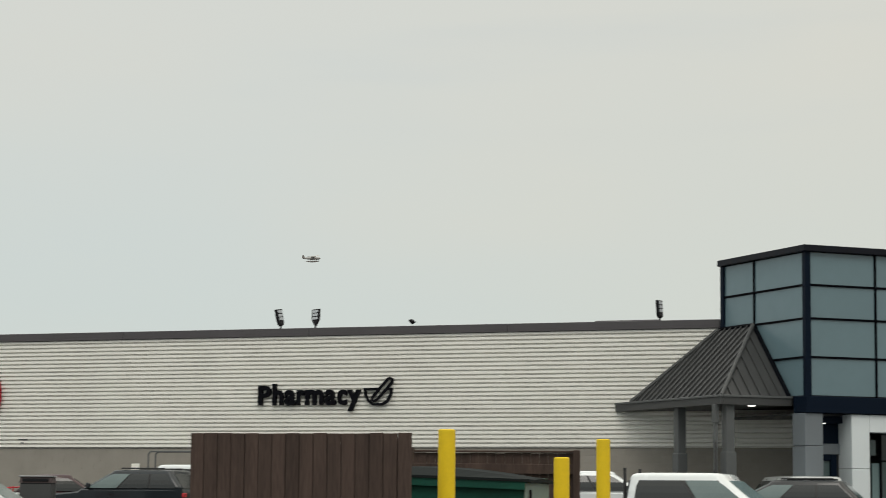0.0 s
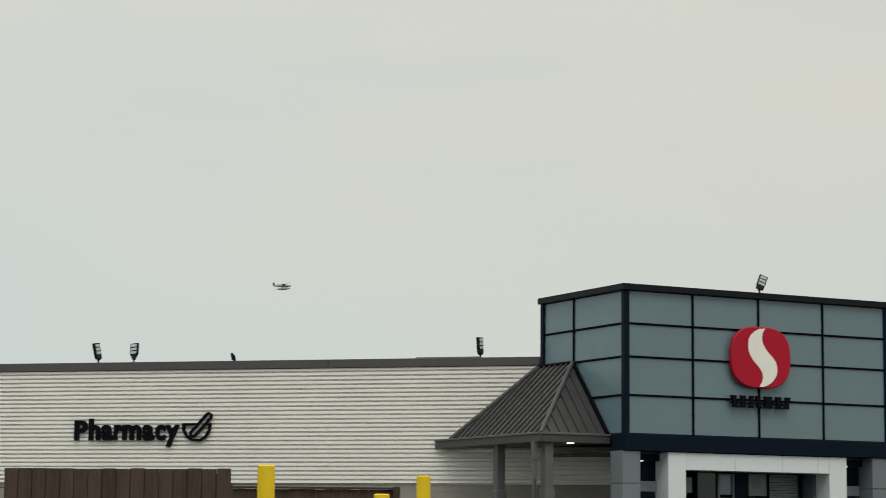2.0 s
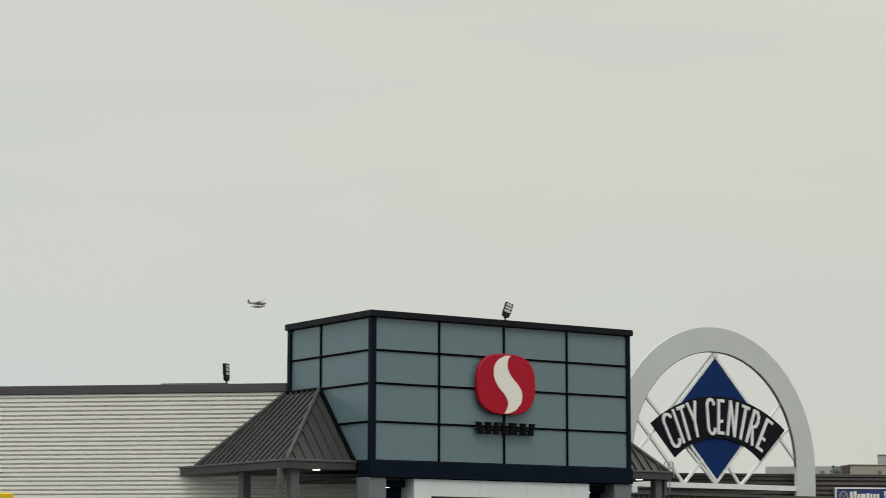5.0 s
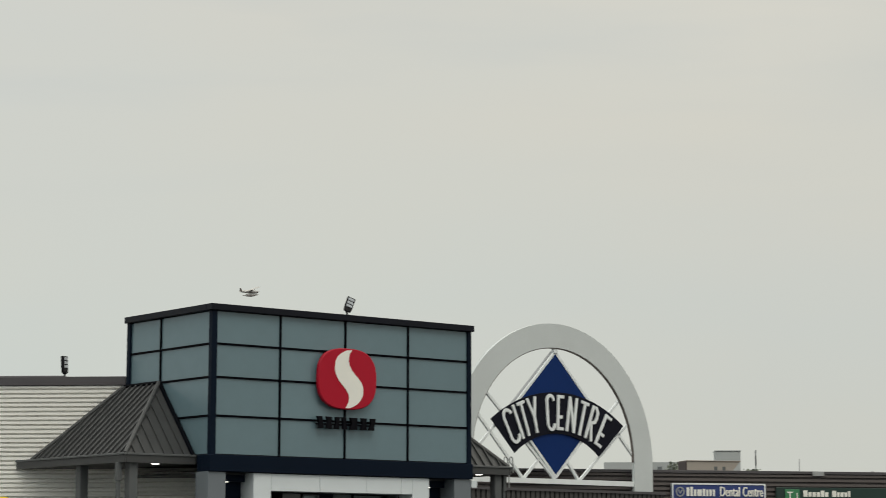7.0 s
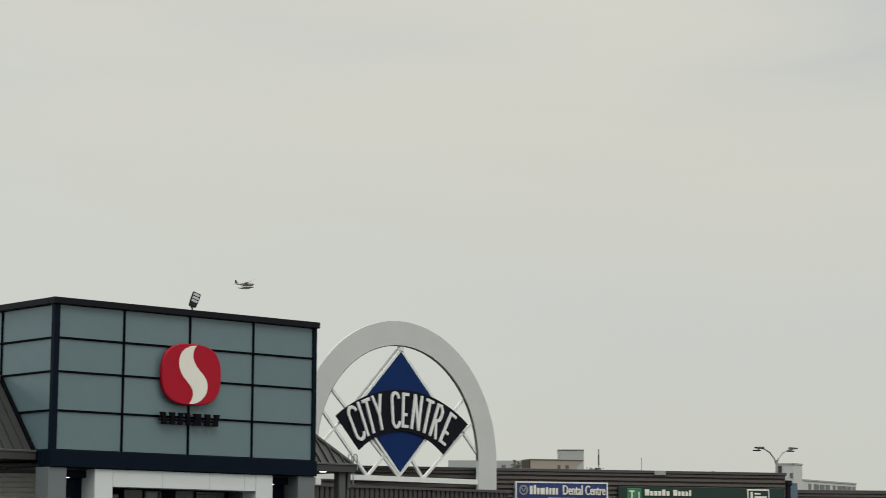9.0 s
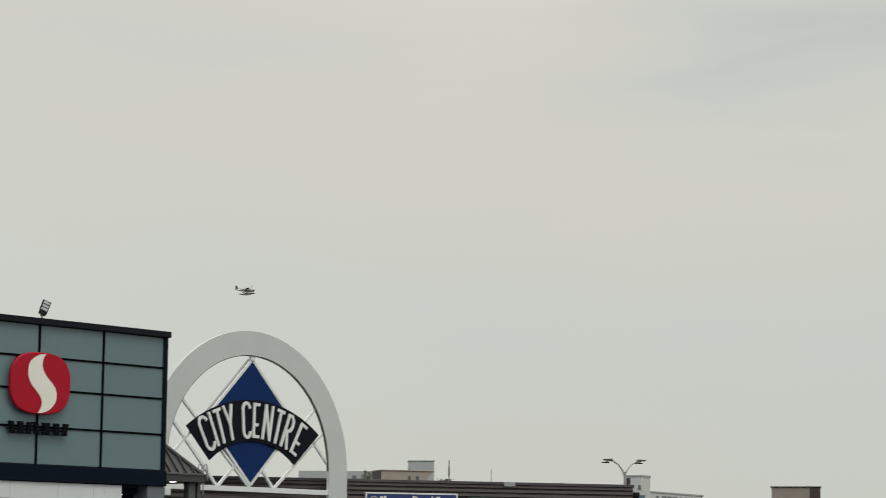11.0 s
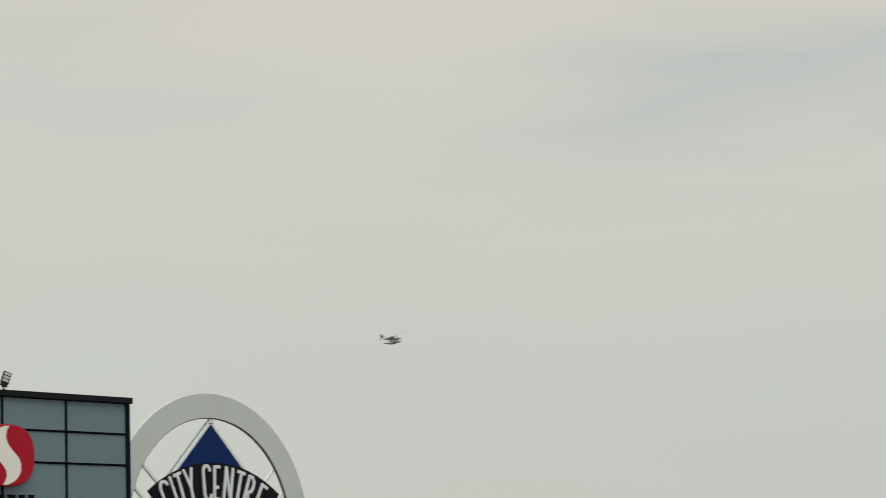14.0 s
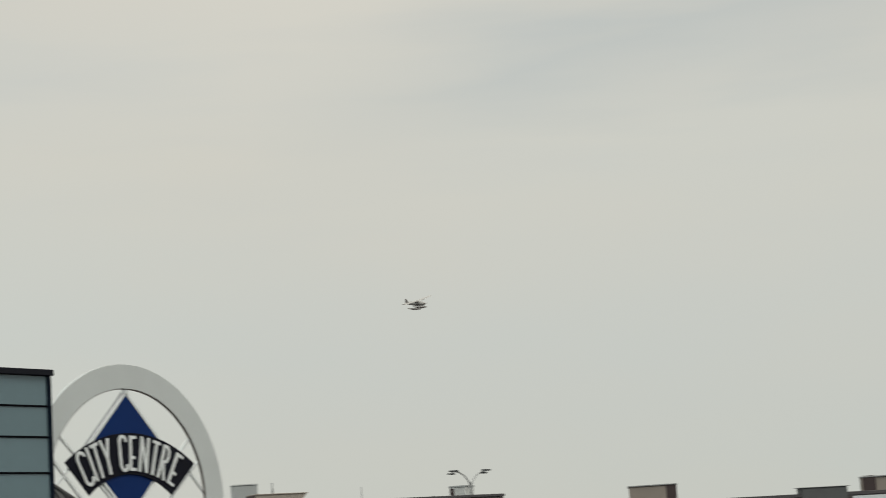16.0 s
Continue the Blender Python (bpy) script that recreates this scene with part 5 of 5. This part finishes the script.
def make_corral():
    x, y = spot(-6.55, 71.0)
    t = thing("cart_corral", pose(x, y, rise(y), 0, 0, -20), "bent grey steel tube cart corral rail", "cart corral")
    for y0 in (0.0, 0.5):
        bm = rod((-1.5, y0, 0), (-1.5, y0, 2.30), 0.028, 8)
        rod((-1.5, y0, 2.30), (-1.42, y0, 2.39), 0.028, 8, bm)
        rod((-1.42, y0, 2.39), (1.6, y0, 2.39), 0.028, 8, bm)
        rod((1.6, y0, 2.39), (1.6, y0, 0), 0.028, 8, bm)
        part("hoop", bm, POSTGREY, t)
    x, y = spot(-10.42, 62.0)
    t = thing("trash_can", pose(x, y, rise(y)), "dark brown square litter bin with a flared lid", "litter bin")
    part("body", box(-0.44, 0.44, -0.36, 0.36, 0, 1.40, 0.03), TRIMGREY, t)
    part("lid", solid([(-0.46, -0.38, 1.40), (0.46, -0.38, 1.40), (0.46, 0.38, 1.40), (-0.46, 0.38, 1.40), (-0.42, -0.34, 1.56), (0.42, -0.34, 1.56), (0.42, 0.34, 1.56), (-0.42, 0.34, 1.56)],
                       [(0, 1, 2, 3), (4, 5, 6, 7), (0, 1, 5, 4), (1, 2, 6, 5), (2, 3, 7, 6), (3, 0, 4, 7)]), BROWNEND, t)
    part("rim", box(-0.46, 0.46, -0.38, 0.38, 1.562, 1.60, 0.01), POSTPALE, t, "pale rim")
    part("slot", box(-0.36, 0.36, -0.40, -0.375, 1.44, 1.52), BLACKCAST, t)
    x, y = spot(-7.95, 68.8)
    t = thing("lot_sign", pose(x, y, rise(y), 0, 0, -8), "small white sign plate on a slim post", "sign")
    part("post", rod((0, 0.03, 0), (0, 0.03, 1.9), 0.025, 8), GALV, t)
    part("plate", box(-0.13, 0.13, -0.01, 0.01, 1.70, 1.95, 0.004), SIGNWHITE, t)


make_corral()


def make_cart():
    x, y = spot(-10.95, 63.5)
    t = thing("shopping_cart", pose(x, y, rise(y), 0, 0, 20), "red plastic shopping cart beside the litter bin", "shopping cart")
    for z in (0.62, 0.82, 1.02, 1.22):
        for y0 in (-0.28, 0.28):
            part("basket_bar", rod((-0.45, y0, z), (0.45, y0, z + 0.06), 0.018, 6), TAILRED, t)
        for x0 in (-0.45, 0.45):
            part("basket_bar", rod((x0, -0.28, z + 0.03), (x0, 0.28, z + 0.03), 0.018, 6), TAILRED, t)
    for x0 in (-0.45, -0.15, 0.15, 0.45):
        for y0 in (-0.28, 0.28):
            part("basket_upright", rod((x0, y0, 0.6), (x0, y0, 1.28), 0.018, 6), TAILRED, t)
    for x0 in (-0.4, 0.4):
        for y0 in (-0.24, 0.24):
            part("leg", rod((x0, y0, 0.1), (x0, y0, 0.62), 0.02, 6), GALV, t)
            part("caster", rod((x0, y0 - 0.02, 0.06), (x0, y0 + 0.02, 0.06), 0.06, 10), TYRE, t)
    part("handle", rod((-0.56, -0.3, 1.36), (-0.56, 0.3, 1.36), 0.025, 8), TAILRED, t)
    for y0 in (-0.28, 0.28):
        part("handle_arm", rod((-0.45, y0, 1.25), (-0.56, y0, 1.36), 0.018, 6), TAILRED, t)


make_cart()


# ---- crow on the parapet ----
def make_crow():
    t = thing("crow", WALL_AT @ pose(-8.93, 0.15, 6.41, 0, 0, 10) @ Matrix.Scale(0.54, 4), "black crow perched on the parapet", "bird")
    rings = []
    for x, z, r in ((-0.20, 0.10, 0.03), (-0.10, 0.12, 0.09), (0.0, 0.15, 0.13), (0.08, 0.18, 0.125), (0.15, 0.22, 0.09), (0.20, 0.25, 0.075), (0.25, 0.26, 0.05), (0.275, 0.26, 0.015)):
        rings.append([(x, r * math.cos(a), z + r * math.sin(a)) for a in (2 * math.pi * i / 10 for i in range(10))])
    part("body", loft(rings), FEATHER, t)
    part("tail", solid([(-0.14, -0.03, 0.12), (-0.14, 0.03, 0.12), (-0.34, 0.05, 0.05), (-0.34, -0.05, 0.05), (-0.14, -0.03, 0.10), (-0.14, 0.03, 0.10), (-0.34, 0.05, 0.04), (-0.34, -0.05, 0.04)],
                        [(0, 1, 2, 3), (4, 5, 6, 7), (0, 1, 5, 4), (1, 2, 6, 5), (2, 3, 7, 6), (3, 0, 4, 7)]), FEATHER, t)
    part("beak", rod((0.265, 0, 0.262), (0.33, 0, 0.25), 0.016, 8, r2=0.003), BLACKCAST, t)
    for s in (-1, 1):
        part("wing", loft([[(0.07, s * 0.07, 0.22), (0.07, s * 0.085, 0.18), (0.07, s * 0.06, 0.14)], [(-0.08, s * 0.065, 0.17), (-0.08, s * 0.075, 0.13), (-0.08, s * 0.05, 0.10)], [(-0.26, s * 0.02, 0.08), (-0.26, s * 0.03, 0.07), (-0.26, s * 0.02, 0.06)]]), FEATHER, t)
        part("leg", rod((0.02, s * 0.03, 0.0), (0.02, s * 0.03, 0.1), 0.008, 6), BLACKCAST, t)
    return t


crow = make_crow()


# ---- floatplane ----
def make_floatplane():
    t = thing("floatplane", pose(0, 1100, 125) @ Matrix.Scale(0.94, 4), "small high-wing grey floatplane with dark floats flying past", "aircraft")
    rings = []
    for x, z, ry, rz in ((4.6, 0.0, 0.35, 0.4), (4.3, 0.0, 0.58, 0.66), (3.0, 0.05, 0.66, 0.8), (1.8, 0.18, 0.70, 0.98), (0.2, 0.15, 0.68, 0.92), (-1.8, 0.12, 0.46, 0.66), (-4.0, 0.2, 0.22, 0.42), (-5.0, 0.25, 0.08, 0.28)):
        rings.append([(x, ry * math.cos(a), z + rz * math.sin(a)) for a in (2 * math.pi * i / 12 for i in range(12))])
    part("fuselage", loft(rings), AIRGREY, t)
    part("belly_stripe", loft([[(x, w, z + dz) for w, dz in ((-ry, 0.02), (ry, 0.02), (ry, -0.28), (-ry, -0.28))] for x, z, ry in ((4.2, 0.0, 0.60), (1.8, 0.1, 0.69), (0.2, 0.08, 0.66), (-4.0, 0.18, 0.19))]), AIRDARK, t, "dark side stripe")
    part("windows", loft([[(x, -w, 0.5), (x, w, 0.5), (x, w * 0.94, 0.9), (x, -w * 0.94, 0.9)] for x, w in ((2.5, 0.56), (1.2, 0.60), (-0.2, 0.52))]), AIRDARK, t)
    # wing: a thick plank with a rounded leading edge
    sect = [(2.1, 1.12), (1.95, 1.26), (1.2, 1.3), (0.2, 1.16), (0.2, 1.1), (1.2, 1.06)]
    part("wing", loft([[(x - 0.05 * abs(y) * 0.1, y, z + abs(y) * 0.03) for x, z in sect] for y in (-6.7, -6.4, 0.0, 6.4, 6.7)]), AIRWHITE, t)
    part("fin", plate([(-3.6, 0.35), (-4.4, 1.85), (-5.1, 1.95), (-5.35, 0.3)], -0.06, 0.06), AIRDARK, t, "dark tail fin")
    part("tailplane", box(-5.0, -4.1, -2.2, 2.2, 0.35, 0.43, 0.02), AIRWHITE, t)
    part("cowl", rod((4.4, 0, 0), (4.85, 0, 0), 0.5, 14, r2=0.3), AIRDARK, t)
    part("propeller", box(4.88, 4.94, -1.2, 1.2, -0.08, 0.08, 0.02), AIRDARK, t)
    for s in (-1, 1):
        rings = []
        for x, z, w, h in ((4.1, -1.40, 0.06, 0.06), (3.4, -1.52, 0.32, 0.24), (1.5, -1.62, 0.40, 0.38), (-0.4, -1.58, 0.38, 0.34), (-2.4, -1.42, 0.24, 0.18), (-3.1, -1.32, 0.05, 0.05)):
            rings.append([(x, s * 1.35 + w * math.cos(a), z + h * math.sin(a)) for a in (2 * math.pi * i / 8 for i in range(8))])
        part("float", loft(rings), AIRDARK, t, "dark pontoon float")
        for x in (2.4, -0.3):
            part("float_strut", rod((x, s * 0.5, -0.5), (x + 0.1, s * 1.35, -1.4), 0.06, 6), AIRWHITE, t)
        part("wing_strut", rod((1.2, s * 0.6, -0.3), (1.2, s * 3.6, 1.15), 0.06, 6), AIRWHITE, t)
    return t


floatplane = make_floatplane()


def motions():
    # seconds, degrees to the right and up as the aircraft is seen, and its bank
    seen = [(0.0, -3.47, 6.28), (0.5, -2.49, 6.35), (1.0, -1.51, 6.43), (1.5, -0.51, 6.49), (2.0, 0.48, 6.53), (2.5, 1.48, 6.56), (3.0, 2.48, 6.60), (3.5, 3.47, 6.65), (4.0, 4.48, 6.71),
            (5.2, 6.88, 6.86), (6.5, 9.46, 6.98), (7.0, 10.45, 7.00), (7.5, 11.45, 7.04), (8.0, 12.42, 7.08), (8.5, 13.40, 7.11), (9.0, 14.38, 7.13), (10.2, 16.72, 7.22), (11.5, 19.25, 7.29),
            (12.0, 20.15, 7.32), (12.5, 21.02, 7.37), (13.0, 21.92, 7.41), (13.5, 22.90, 7.45), (14.0, 23.98, 7.46), (14.5, 25.11, 7.37), (15.0, 26.09, 7.33), (15.5, 27.01, 7.31), (16.0, 27.93, 7.33)]

    # it comes nearer on a shallow turn to its right
    rows, d, last = [], 1080.0, 0.0
    for t, az, el in seen:
        toward = 22.0 + 1.55 * t
        d -= (t - last) * 0.0342 * d * math.tan(radians(toward - 0.8 * (t - last)))
        last = t
        x, y = spot(az, d)
        rows.append((t, pose(x, y, EYE + d * math.tan(radians(el)), 9 + 1.35 * t - 0.055 * t * t, 0.5 + 0.4 * t, -az - toward)))
    walk(floatplane, rows)
    base = WALL_AT @ pose(-8.93, 0.15, 6.41)
    walk(crow, [(0.0, base @ pose(0.02, 0, 0.02, 0, 10, 150)), (0.4, base @ pose(0, 0, 0, 0, -5, 160)), (0.9, base @ pose(0, 0, 0, 0, -30, 170)), (1.5, base @ pose(0, 0, 0, 0, -38, 176)), (3.0, base @ pose(0, 0, 0, 0, -36, 180)), (16.0, base @ pose(0, 0, 0, 0, -34, 172))])


motions()
